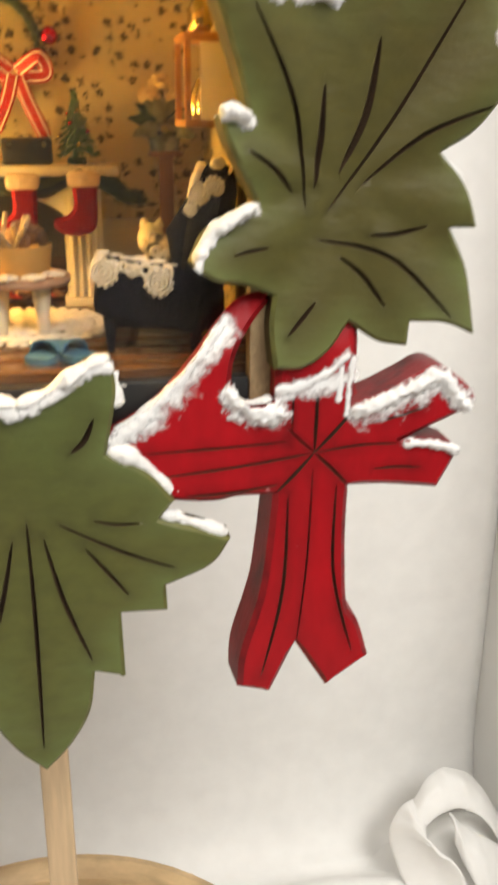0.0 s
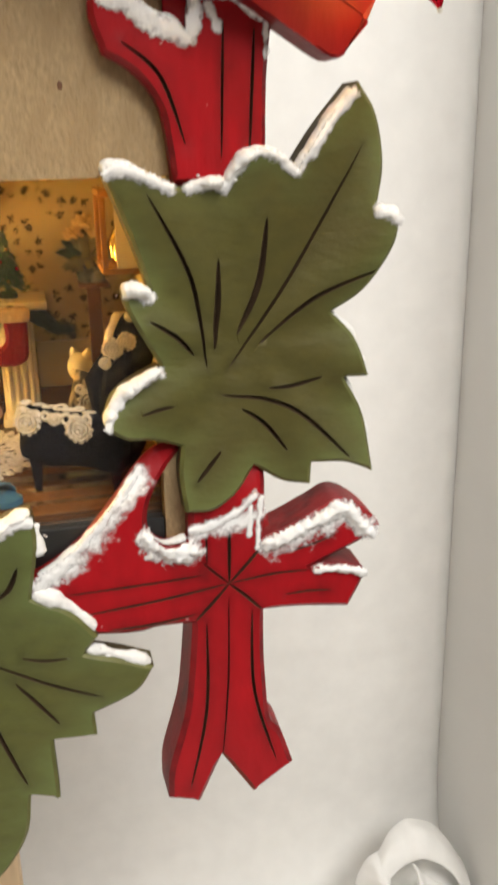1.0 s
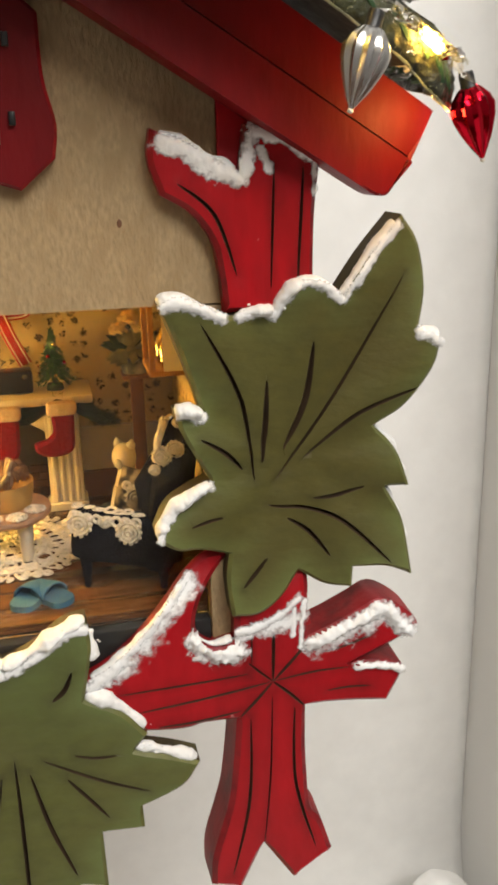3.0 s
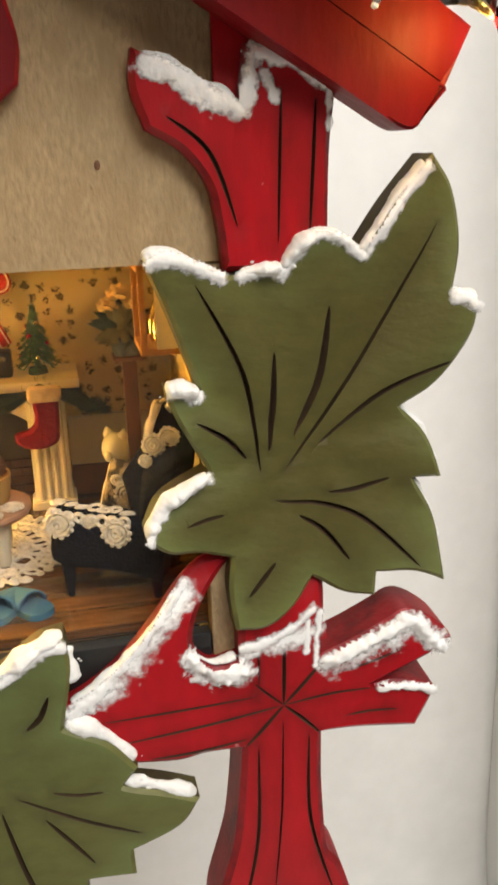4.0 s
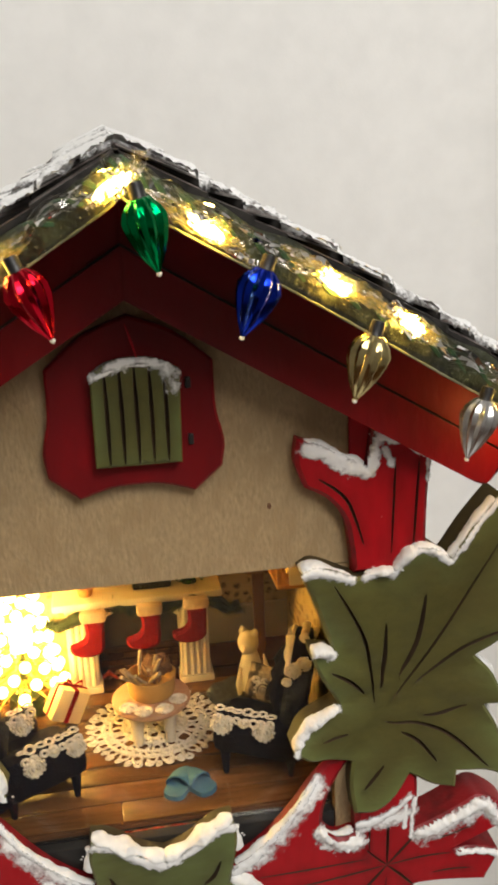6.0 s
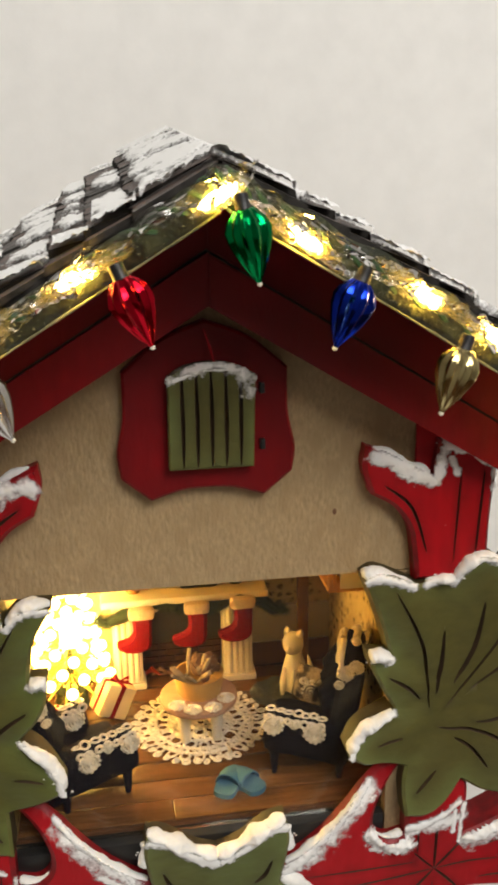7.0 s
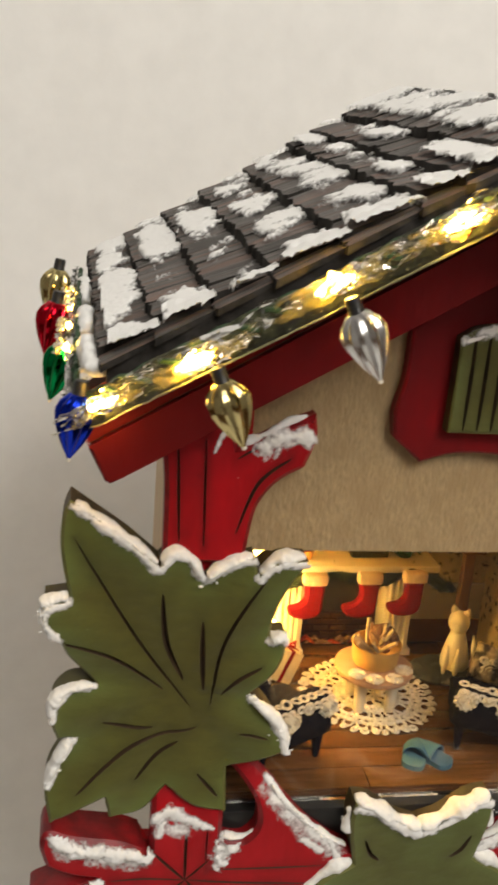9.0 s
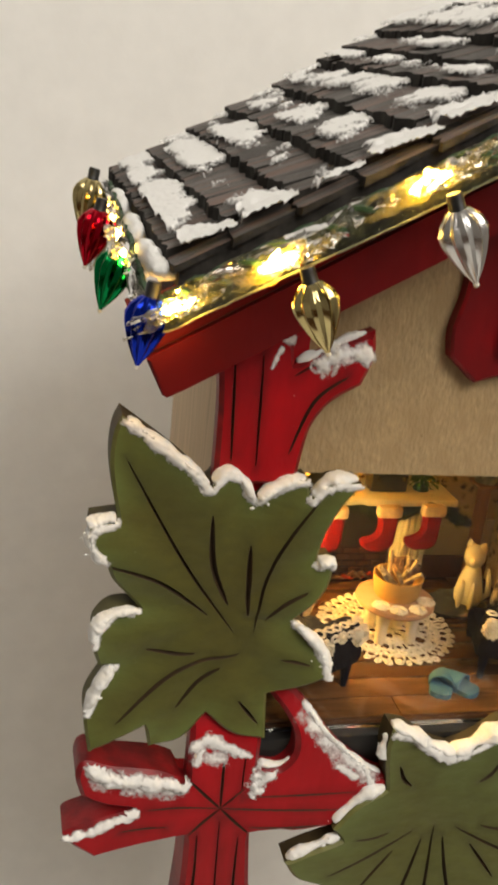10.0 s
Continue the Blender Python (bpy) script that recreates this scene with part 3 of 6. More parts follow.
# ---- the room round the table ----
def slab(name, x0, x1, y0, y1, z0, z1, mat, label, category, bevel=0.0):
    bm = bmesh.new()
    box(bm, x0, x1, y0, y1, z0, z1, bevel)
    return tagged(finish(name, bm, mat, None, smooth=30), label, category, "", "structure")


slab("wall_north", -20, 2.22, 2.1, 2.5, -11, 14, WHITE_WALL, "plain matt white wall behind the clock", "wall")
slab("wall_east", 2.22, 2.65, 0.7, 2.5, -11, 14, WHITE_WALL, "plain matt white wall beside the clock", "wall")
slab("wall_west", -20.4, -20, -20, 2.5, -11, 14, WHITE_WALL, "plain white room wall", "wall")
slab("wall_south", -20, 14, -20.4, -20, -11, 14, WHITE_WALL, "plain white room wall", "wall")
slab("wall_southeast", 14, 14.4, -20.4, 2.1, -11, 14, WHITE_WALL, "plain white room wall", "wall")
slab("wall_return", 2.65, 14.4, 2.1, 2.5, -11, 14, WHITE_WALL, "plain white room wall", "wall")
slab("ceiling", -20.4, 14.4, -20.4, 2.5, 14, 14.4, WHITE_WALL, "plain white ceiling", "ceiling")
slab("floor", -20.4, 14.4, -20.4, 2.5, -11.4, -11, BROWN, "brown wooden room floor", "floor")


def cloth_height(x, y):
    """Soft creases of the cloth, which runs up the wall behind in a sweep with a fold before it."""
    h = 0.05 * noise.noise(Vector((x * 1.3, y * 1.3, 0))) + 0.015 * noise.noise(Vector((x * 4, y * 4, 2)))
    fold = 0.20 * math.exp(-(((x - 1.15) / 0.70) ** 2 + ((y - 1.50) / 0.12) ** 2)) - 0.04 * math.exp(-(((x - 1.35) / 0.5) ** 2 + ((y - 1.76) / 0.04) ** 2))
    return max(0.0, h + fold + 0.16 * math.exp(-(((x - 0.45) / 0.35) ** 2 + ((y - 1.35) / 0.2) ** 2)))


def table_cloth():
    bm = bmesh.new()
    nx, ny, bend = 90, 90, 40
    grid = []
    for i in range(nx + 1):
        x = -4.2 + 6.419 * i / nx
        row = [bm.verts.new((x, -4.0 + 5.80 * j / ny, -TABLE + 0.03 + cloth_height(x, -4.0 + 5.80 * j / ny))) for j in range(ny + 1)]
        for j in range(1, bend + 1):
            a = math.pi / 2 * j / bend
            y, z = 1.80 + 0.28 * math.sin(a), 0.70 * (1 - math.cos(a))
            row.append(bm.verts.new((x, y, -TABLE + 0.03 + z + cloth_height(x, y) * (1 - j / bend) ** 2)))
        row.append(bm.verts.new((x, 2.08, 13.9)))
        grid.append(row)
    ny += bend + 1
    for a, b in zip(grid, grid[1:]):
        for j in range(ny):
            bm.faces.new((a[j], b[j], b[j + 1], a[j + 1]))
    ob = finish("table_cloth", bm, CLOTH, None, smooth=80)
    mod = ob.modifiers.new("thickness", "SOLIDIFY")
    mod.thickness, mod.offset = 0.002, -1
    return tagged(ob, "white cotton backdrop cloth sweeping down the wall over the table", "cloth")


def table():
    t = thing("table", W(0, -0.8, -11), "plain white table under the cloth, by the wall", "table")
    bm = bmesh.new()
    box(bm, -4.2, 2.20, -4.0, 2.07, -TABLE - 0.3, -TABLE, 0.03)
    finish("tabletop", bm, WHITE_WALL, t)
    for x in (-4.0, 2.0):
        for y in (-3.8, 1.85):
            bm = bmesh.new()
            box(bm, x - 0.2, x + 0.2, y - 0.2, y + 0.2, -11, -TABLE - 0.3, 0.02)
            finish("leg", bm, WHITE_WALL, t)


def cloth_bundle():
    """A knotted heap of the cloth in the corner: broad looped folds."""
    t = thing("cloth_heap", W(1.75, 1.65, -TABLE), "white cotton cloth heaped in loose looped folds", "cloth")
    sheets = []
    bm = bmesh.new()
    n = 44
    grid = []
    for i in range(n + 1):
        row = []
        for j in range(n + 1):
            x, y = 1.45 + 0.76 * i / n, 1.0 + 0.98 * j / n
            hill = math.exp(-(((x - 2.05) / 0.30) ** 2) - ((y - 1.68) / 0.26) ** 2)
            fold = math.sin(8 * (x + 0.55 * y) + 2.2 * noise.noise(Vector((x * 2.5, y * 2.5, 1)))) * 0.06
            row.append(bm.verts.new((x, y, -TABLE + 0.035 + hill * (0.34 + fold))))
        grid.append(row)
    for p, q in zip(grid, grid[1:]):
        for j in range(n):
            bm.faces.new((p[j], q[j], q[j + 1], p[j + 1]))
    sheets.append(bm)
    # broad bands looped over one another: the two rims of each band
    bands = (([(1.66, 1.62, -3.66), (1.78, 1.70, -3.56), (1.92, 1.74, -3.55), (2.08, 1.74, -3.66), (2.19, 1.70, -3.84)], [(1.68, 1.50, -3.72), (1.80, 1.54, -3.67), (1.93, 1.54, -3.66), (2.06, 1.52, -3.76), (2.18, 1.48, -3.95)]),
             ([(1.70, 1.66, -3.64), (1.60, 1.62, -3.66), (1.54, 1.58, -3.80), (1.60, 1.50, -4.0), (1.70, 1.40, -4.15)], [(1.74, 1.56, -3.72), (1.70, 1.46, -3.72), (1.74, 1.40, -3.78), (1.84, 1.36, -3.87), (1.92, 1.32, -4.10)]),
             ([(1.86, 1.58, -3.68), (1.94, 1.54, -3.76), (2.06, 1.52, -3.84), (2.19, 1.50, -3.92)], [(1.85, 1.46, -3.78), (1.90, 1.40, -3.92), (1.99, 1.36, -4.05), (2.10, 1.34, -4.15)]))
    for upper, lower in bands:
        bm = bmesh.new()
        a, b = (spline([Vector(p) for p in rim], (), 7, False) for rim in (upper, lower))
        rows = []
        for i, (p, q) in enumerate(zip(a, b)):
            out = (q - p).cross(Vector((1, 0, 0))).normalized()
            rows.append([bm.verts.new(p.lerp(q, k / 8) + out * (0.05 * math.sin(math.pi * k / 8) + 0.018 * noise.noise(Vector((i * 0.3, k * 0.5, upper[0][0] * 9))))) for k in range(9)])
        for p, q in zip(rows, rows[1:]):
            for k in range(8):
                bm.faces.new((p[k], q[k], q[k + 1], p[k + 1]))
        sheets.append(bm)
    for bm in sheets:
        ob = finish("fold", bm, CLOTH, t, smooth=80)
        mod = ob.modifiers.new("thickness", "SOLIDIFY")
        mod.thickness = 0.0018
        sub = ob.modifiers.new("soft", "SUBSURF")
        sub.levels = sub.render_levels = 1


table()
table_cloth()
cloth_bundle()


def stand():
    """Turned wooden foot with a dowel that carries the clock."""
    t = thing("clock_stand", W(-0.02, 0.35, -TABLE), "pale wooden dowel on a round turned wooden base", "stand")
    bm = bmesh.new()
    top = -3.30
    prof = [(1.02, -TABLE + 0.04), (1.05, -TABLE + 0.10), (1.0, -TABLE + 0.2), (0.82, top - 0.45), (0.86, top - 0.2), (0.96, top - 0.12), (0.985, top - 0.05), (0.965, top), (0.93, top + 0.012), (0.90, top), (0.87, top - 0.035), (0.83, top - 0.03), (0.79, top + 0.005), (0.72, top + 0.012), (0.66, top - 0.02), (0.05, top - 0.03)]
    lathe(bm, prof, 64, Matrix.Translation((-0.13, 0.33, 0)))
    finish("base", bm, BASEWOOD, t, "round turned base with dark bark marks")
    bm = bmesh.new()
    box(bm, -0.036, 0.040, 0.27, 0.35, -3.34, -1.0, 0.008)
    finish("dowel", bm, PINE, t)


stand()

# ---- the clock house ----
clock = thing("clock_house", W(0, 0.35, -1.05), "carved red, green and cream wooden chalet clock dusted with snow", "clock house")
SLOPE, RIDGE, RISE = 0.62, 0.770, 0.095


def roof_z(x, y):
    """The roof's upper side: it falls to the eaves and rises a little to the back."""
    return RIDGE - SLOPE * x + RISE * (y + 0.4)


def flare(y):
    """The courses spread a little towards the back."""
    return 0.955 + 0.045 * (y + 0.3) / 1.16


COURSES = (-0.005, 0.15, 0.235, 0.31, 0.435, 0.555, 0.66, 0.765, 0.868)


# case
bm = bmesh.new()
outline = [(-0.66, -0.186), (0.66, -0.186), (0.66, 0.28), (0.0, 0.69), (-0.66, 0.28)]
front = [bm.verts.new((x, 0.0, z)) for x, z in outline]
back = [bm.verts.new((x, 0.05, z)) for x, z in outline]
bm.faces.new(front), bm.faces.new(back[::-1])
for k in range(5):
    bm.faces.new((front[k], front[(k + 1) % 5], back[(k + 1) % 5], back[k]))
facade = finish("facade", bm, CREAM, clock, "cream wood board with brushed vertical grain", smooth=0)
for kx, kz, kr in ((0.311, -0.022, 0.0052), (0.30, -0.055, 0.003), (-0.21, -0.09, 0.003), (0.17, -0.13, 0.0035), (-0.33, 0.02, 0.003)):
    bm = bmesh.new()
    lathe(bm, [(kr * 0.5, 0.0022), (kr, 0.001), (kr, -0.001)], 9, Matrix.Translation((kx, 0, kz)) @ Matrix.Rotation(radians(90), 4, "X") @ Matrix.Diagonal((1, 1.6, 1, 1)))
    finish("knot", bm, BROWN if kr > 0.005 else CREAM, facade)
for s in (-1, 1):
    bm = bmesh.new()
    inner_x = 0.462 if s > 0 else 0.52
    box(bm, min(s * inner_x, s * 0.66), max(s * inner_x, s * 0.66), 0.0, 0.05, -1.02, -0.19, 0.004)
    finish("front_stile", bm, CREAM, clock)
    bm = bmesh.new()
    box(bm, min(s * 0.61, s * 0.645), max(s * 0.61, s * 0.645), 0.052, 0.86, -1.02, 0.33, 0.004)
    finish("side_wall", bm, PINE, clock, "pale unpainted pine side")
bm = bmesh.new()
box(bm, -0.518, 0.460, 0.0, 0.05, -1.02, -0.90, 0.004)
finish("front_rail", bm, BLACK, clock, "dark sill under the front pane")
bm = bmesh.new()
box(bm, -0.608, 0.608, 0.84, 0.86, -1.02, 0.35)
finish("back_board", bm, PINE, clock)
bm = bmesh.new()
box(bm, -0.608, 0.608, 0.054, 0.838, -1.02, -0.91)
finish("bottom_board", bm, PINE, clock)
bm = bmesh.new()
box(bm, -0.5185, 0.4605, 0.030, 0.038, -0.8995, -0.187)
pane = finish("front_pane", bm, GLASS, clock, "clear pane with a dimming tint and painted haze", smooth=0)
pane.visible_shadow = False

# papered room inside
for name, lim in (("back_paper", (-0.53, 0.53, 0.82, 0.835, -0.905, 0.02)), ("side_paper", (0.51, 0.53, 0.056, 0.818, -0.905, 0.02)), ("side_paper", (-0.53, -0.51, 0.056, 0.818, -0.905, 0.02)), ("room_ceiling", (-0.53, 0.53, 0.056, 0.835, 0.022, 0.04))):
    bm = bmesh.new()
    box(bm, *lim)
    finish(name, bm, PAPER, clock, "" if "ceiling" in name else "yellowed wallpaper with small dark flowers", smooth=0)
floor_part = finish("room_floor", (lambda b: (box(b, -0.53, 0.53, 0.056, 0.835, -0.909, -0.896), b)[1])(bmesh.new()), BROWN, clock, smooth=0)
for k in range(9):
    y0 = 0.058 + k * 0.0845
    for x0, x1 in ((-0.508, -0.1 + 0.23 * (k % 3)), (-0.098 + 0.23 * (k % 3), 0.508)):
        bm = bmesh.new()
        box(bm, x0, x1, y0, y0 + 0.082, -0.8955, -0.886, 0.003)
        finish("plank", bm, PLANK, floor_part)

for name, lim, mat in (("wainscot", (0.226, 0.508, 0.806, 0.8185, -0.80, -0.665), DADO), ("baseboard", (0.226, 0.508, 0.802, 0.8185, -0.885, -0.802), BROWN)):
    bm = bmesh.new()
    box(bm, *lim, 0.002)
    finish(name, bm, mat, clock, smooth=0)

# roof
def roof_half(s):
    """One slope: a slab with a prow at the ridge, shingles and snow."""
    bm = bmesh.new()
    ev = 0.86
    pts = [(0, -0.40), (0.825, -0.225), (ev, 0.86), (0, 0.86)]
    lift = 0.026 if s > 0 else 0.0

    def surface(x, y):
        return roof_z(x, y) + lift * min(1, x / 0.4)

    top = [bm.verts.new((s * x, y, surface(x, y))) for x, y in pts]
    low = [bm.verts.new((s * x, y, roof_z(x, y) - 0.035)) for x, y in pts]
    bm.faces.new(top), bm.faces.new(low)
    for k in range(4):
        bm.faces.new((top[k], top[(k + 1) % 4], low[(k + 1) % 4], low[k]))
    part_ = finish("roof", bm, SHINGLE_END, clock, "grey shingled slope patched with snow", smooth=0)
    rng = random.Random(11 + s)
    for k in range(8):
        xa, xb = COURSES[k], COURSES[k + 1] + 0.008
        x0 = xa
        y = -0.40 + 0.175 * (x0 / ev) + 0.004
        first = True
        while y < 0.86:
            w = rng.uniform(0.055, 0.125) * (0.6 if first and k % 2 else 1)
            edge = first
            first = False
            y1 = min(y + w, 0.865)
            if 0.865 - y1 < 0.06:
                y1 = 0.865
            bm = bmesh.new()
            jag = [rng.uniform(-0.006, 0.006) for _ in range(5)]
            thick = rng.uniform(0.026, 0.033) * (0.5 if edge else 1)
            up, lo = [], []
            for j in range(5):
                yy = y + 0.0015 + (y1 - y - 0.003) * j / 4
                x0, xe = xa * flare(yy), (xb + jag[j]) * flare(yy)
                up.append((bm.verts.new((s * x0, yy, surface(x0, yy) + 0.006)), bm.verts.new((s * xe, yy, surface(xe, yy) + thick))))
                lo.append((bm.verts.new((s * x0, yy, surface(x0, yy) - 0.004)), bm.verts.new((s * xe, yy, surface(xe, yy) - 0.001))))
            for j in range(4):
                bm.faces.new((up[j][0], up[j + 1][0], up[j + 1][1], up[j][1]))
                bm.faces.new((up[j][1], up[j + 1][1], lo[j + 1][1], lo[j][1])).material_index = 1
                bm.faces.new((lo[j][0], lo[j + 1][0], lo[j + 1][1], lo[j][1]))
                bm.faces.new((up[j][0], up[j + 1][0], lo[j + 1][0], lo[j][0]))
            for j in (0, 4):
                bm.faces.new((up[j][0], up[j][1], lo[j][1], lo[j][0])).material_index = 1
            finish("shingle", bm, [SHINGLE, SHINGLE_END], part_, smooth=20)
            y = y1
    # snow lies in ragged patches, mostly over the lower half of the shingles
    bm = bmesh.new()
    step = 0.0065
    nu, nv = int(0.87 / step), int(1.27 / step)

    def place_in(x, y):
        """The course that a place lies in, and how far down it lies in that course."""
        q = x / flare(y)
        k = max(0, sum(q >= c for c in COURSES[:-1]) - 1)
        return k, (q - COURSES[k]) / (COURSES[k + 1] - COURSES[k])

    def depth(x, y):
        k, f = place_in(x, y)
        m = 1.10 * noise.noise(Vector((x * 6.0 + k * 0.9, y * 5.5 + s * 9, k * 0.7))) + 0.45 * noise.noise(Vector((x * 17, y * 15, s))) + 0.34 * noise.noise(Vector((x * 42, y * 38, s))) + 0.20 * noise.noise(Vector((x * 95, y * 90, s)))
        return m + 0.22 * (0.75 - abs(f - 0.55) * 2.0) - 0.02 - 2.6 * max(0.0, f - 0.80 + 0.22 * noise.noise(Vector((x * 20, y * 26, 3 + s)))) + (0.24 if k == 0 else 0) + 0.55 * math.exp(-(((x - 0.84) / 0.045) ** 2)) + 0.62 * math.exp(-(((y + 0.38 - 0.175 * x / ev) / 0.08) ** 2))

    thin = bm.verts.layers.float.new("cover")
    cells = {}

    def vert(i, j):
        if (i, j) not in cells:
            x, y = 0.0 + i * step, -0.40 + j * step
            k, f = place_in(x, y)
            base = surface(x, y) + 0.006 + (0.013 if y < -0.33 + 0.175 * x / ev else 0.025) * min(1, f)
            d = depth(x, y)
            h = max(0.0, min(0.013, d * 0.08)) * (1 + 0.3 * noise.noise(Vector((x * 120, y * 120, 5))))
            h *= 1 + 0.9 * math.exp(-(((y + 0.38 - 0.175 * x / ev) / 0.07) ** 2))
            cells[i, j] = bm.verts.new((s * x, y, base + h))
            cells[i, j][thin] = 2.0 * d
        return cells[i, j]

    for i in range(nu):
        for j in range(nv):
            x, y = (i + 0.5) * step, -0.40 + (j + 0.5) * step
            if y < -0.395 + 0.175 * x / ev or y > 0.855 or x > 0.862 * flare(y):
                continue
            if depth(x, y) > -0.12 and place_in(i * step, y)[0] == place_in((i + 1) * step, y)[0]:
                bm.faces.new((vert(i, j), vert(i + 1, j), vert(i + 1, j + 1), vert(i, j + 1)))
    finish("snow", bm, FROST, part_, smooth=80)
    snow("snow", part_, [[(s * 0.838, -0.205, 0.262), (s * 0.858, -0.12, 0.268), (s * 0.866, 0.0, 0.274)], [(s * 0.868, 0.08, 0.282), (s * 0.872, 0.22, 0.296)], [(s * 0.875, 0.34, 0.308), (s * 0.880, 0.52, 0.326)]], 0.020, False, flat=1.3)
    # fascia: two boards with a groove between them
    for top_off, low_off, y_mid, y_end in ((0.225, 0.113, -0.150, -0.085), (0.115, 0.105, -0.140, -0.075), (0.107, 0.0, -0.165, -0.095)):
        bm = bmesh.new()
        n = 12
        tilt = 0.36
        ring = []
        r = 0.0 if low_off else 0.045 if s > 0 else 0.010
        stations = [(0.80 - r) * i / n for i in range(n + 1)] + [0.82 - r + r * math.sin(radians(k)) for k in (0, 20, 40, 60, 75, 88)]
        for xl in stations:
            lift = r - math.sqrt(max(0.0, r * r - max(0.0, xl - 0.82 + r) ** 2))
            xh = xl * (0.82 + tilt * top_off) / 0.82
            xk = xl * (0.82 + tilt * low_off) / 0.82
            yy = y_mid + (y_end - y_mid) * xl / 0.82
            ring.append([bm.verts.new((s * xk, yy, 0.50 + low_off + lift - SLOPE * xk * 0.99)), bm.verts.new((s * xh, yy, 0.50 + top_off - SLOPE * xh * 0.99)),
                         bm.verts.new((s * xh, yy + 0.09, 0.50 + top_off - SLOPE * xh * 0.99)), bm.verts.new((s * xk, yy + 0.09, 0.50 + low_off + lift - SLOPE * xk * 0.99))])
        for a, b in zip(ring, ring[1:]):
            for k in range(4):
                bm.faces.new((a[k], a[(k + 1) % 4], b[(k + 1) % 4], b[k]))
        bm.faces.new(ring[0]), bm.faces.new(ring[-1])
        for v in bm.verts:
            v.co.x *= 1.016 if s > 0 else 0.993
        ends = [e for e in bm.edges if abs(abs(e.verts[0].co.y - e.verts[1].co.y)) < 0.02]
        bmesh.ops.bevel(bm, geom=ends, offset=0.004, segments=2, affect="EDGES")
        finish("fascia_groove" if top_off == 0.115 else "fascia_board", bm, GROOVE if top_off == 0.115 else EAVE_SHADE_RED, clock)


roof_half(-1), roof_half(1)

# little window over the room, with its shutter
wf = [(0.0, 0.455), (0.10, 0.415), (0.185, 0.345), (0.187, 0.24), (0.203, 0.16), (0.196, 0.10), (0.13, 0.045), (0.06, 0.066), (0.0, 0.070)]
wf += [(-x, z) for x, z in wf[-2:0:-1]]
window = finish("window_frame", carved([(x + 0.004, z) for x, z in wf], (0, 2, 5, 6, 10, 11, 14), [], -0.035, 0.034, 0.006), [EAVE_SHADE_RED, GROOVE, RED_RIM_AND_SHADE, RED_RIM_AND_SHADE], clock, "red scalloped window frame")
shutter = [(-0.085, 0.126), (0.106, 0.126), (0.111, 0.335), (0.065, 0.358), (0.015, 0.366), (-0.045, 0.358), (-0.083, 0.335)]
slats = [([(-0.085 + 0.194 * k / 6, 0.128), (-0.085 + 0.194 * k / 6 + 0.001, 0.24), (-0.085 + 0.194 * k / 6, 0.355)], 0.0075) for k in range(1, 6)]
sh = finish("shutter", carved(shutter, (0, 1, 2, 6), slats, -0.070, 0.036, 0.004, cell=0.016), [GREEN, GROOVE, GREEN_RIM, STAIN], window, "olive shutter with vertical slats")
flock(sh, shutter, (0, 1, 2, 6), -0.070, [([(-0.078, 0.328), (-0.04, 0.350), (0.02, 0.360), (0.07, 0.350), (0.108, 0.325)], 0.026, 0.0015), ([(0.080, 0.340), (0.092, 0.320), (0.098, 0.295)], 0.036, 0.0015), ([(-0.07, 0.330), (0.0, 0.350), (0.06, 0.350)], 0.007, 0.002)], 0, 9)
for z in (0.17, 0.30):
    bm = bmesh.new()
    box(bm, 0.124, 0.136, -0.045, -0.034, z - 0.012, z + 0.012, 0.002)
    finish("hinge", bm, BLACK, window)
bm = bmesh.new()
tube(bm, [(0.0, -0.06, 0.44), (0.012, -0.066, 0.40), (0.022, -0.066, 0.36)], 0.003, 6)
finish("hanging_thread", bm, RED, window)

# leaves
LEAF = [(0.370, -0.174), (0.410, -0.160), (0.496, -0.199), (0.520, -0.205), (0.560, -0.196), (0.598, -0.205), (0.640, -0.150), (0.690, -0.143), (0.744, -0.178), (0.800, -0.098), (0.867, -0.020), (0.908, -0.080), (0.924, -0.170),
        (0.910, -0.256), (0.957, -0.275), (0.942, -0.340), (0.891, -0.420), (0.825, -0.464), (0.873, -0.518), (0.904, -0.603), (0.852, -0.604), (0.898, -0.693), (0.915, -0.816), (0.850, -0.790), (0.778, -0.786), (0.775, -0.836), (0.715, -0.826), (0.653, -0.784),
        (0.612, -0.835), (0.558, -0.868), (0.498, -0.870), (0.491, -0.790), (0.499, -0.728), (0.434, -0.703), (0.384, -0.695), (0.342, -0.667), (0.376, -0.605), (0.465, -0.556), (0.440, -0.510), (0.405, -0.440), (0.396, -0.399), (0.452, -0.407), (0.426, -0.325), (0.400, -0.252)]
LEAF_SHARP = (0, 2, 5, 8, 10, 13, 14, 17, 19, 20, 22, 24, 25, 27, 30, 32, 35, 37, 40, 41)
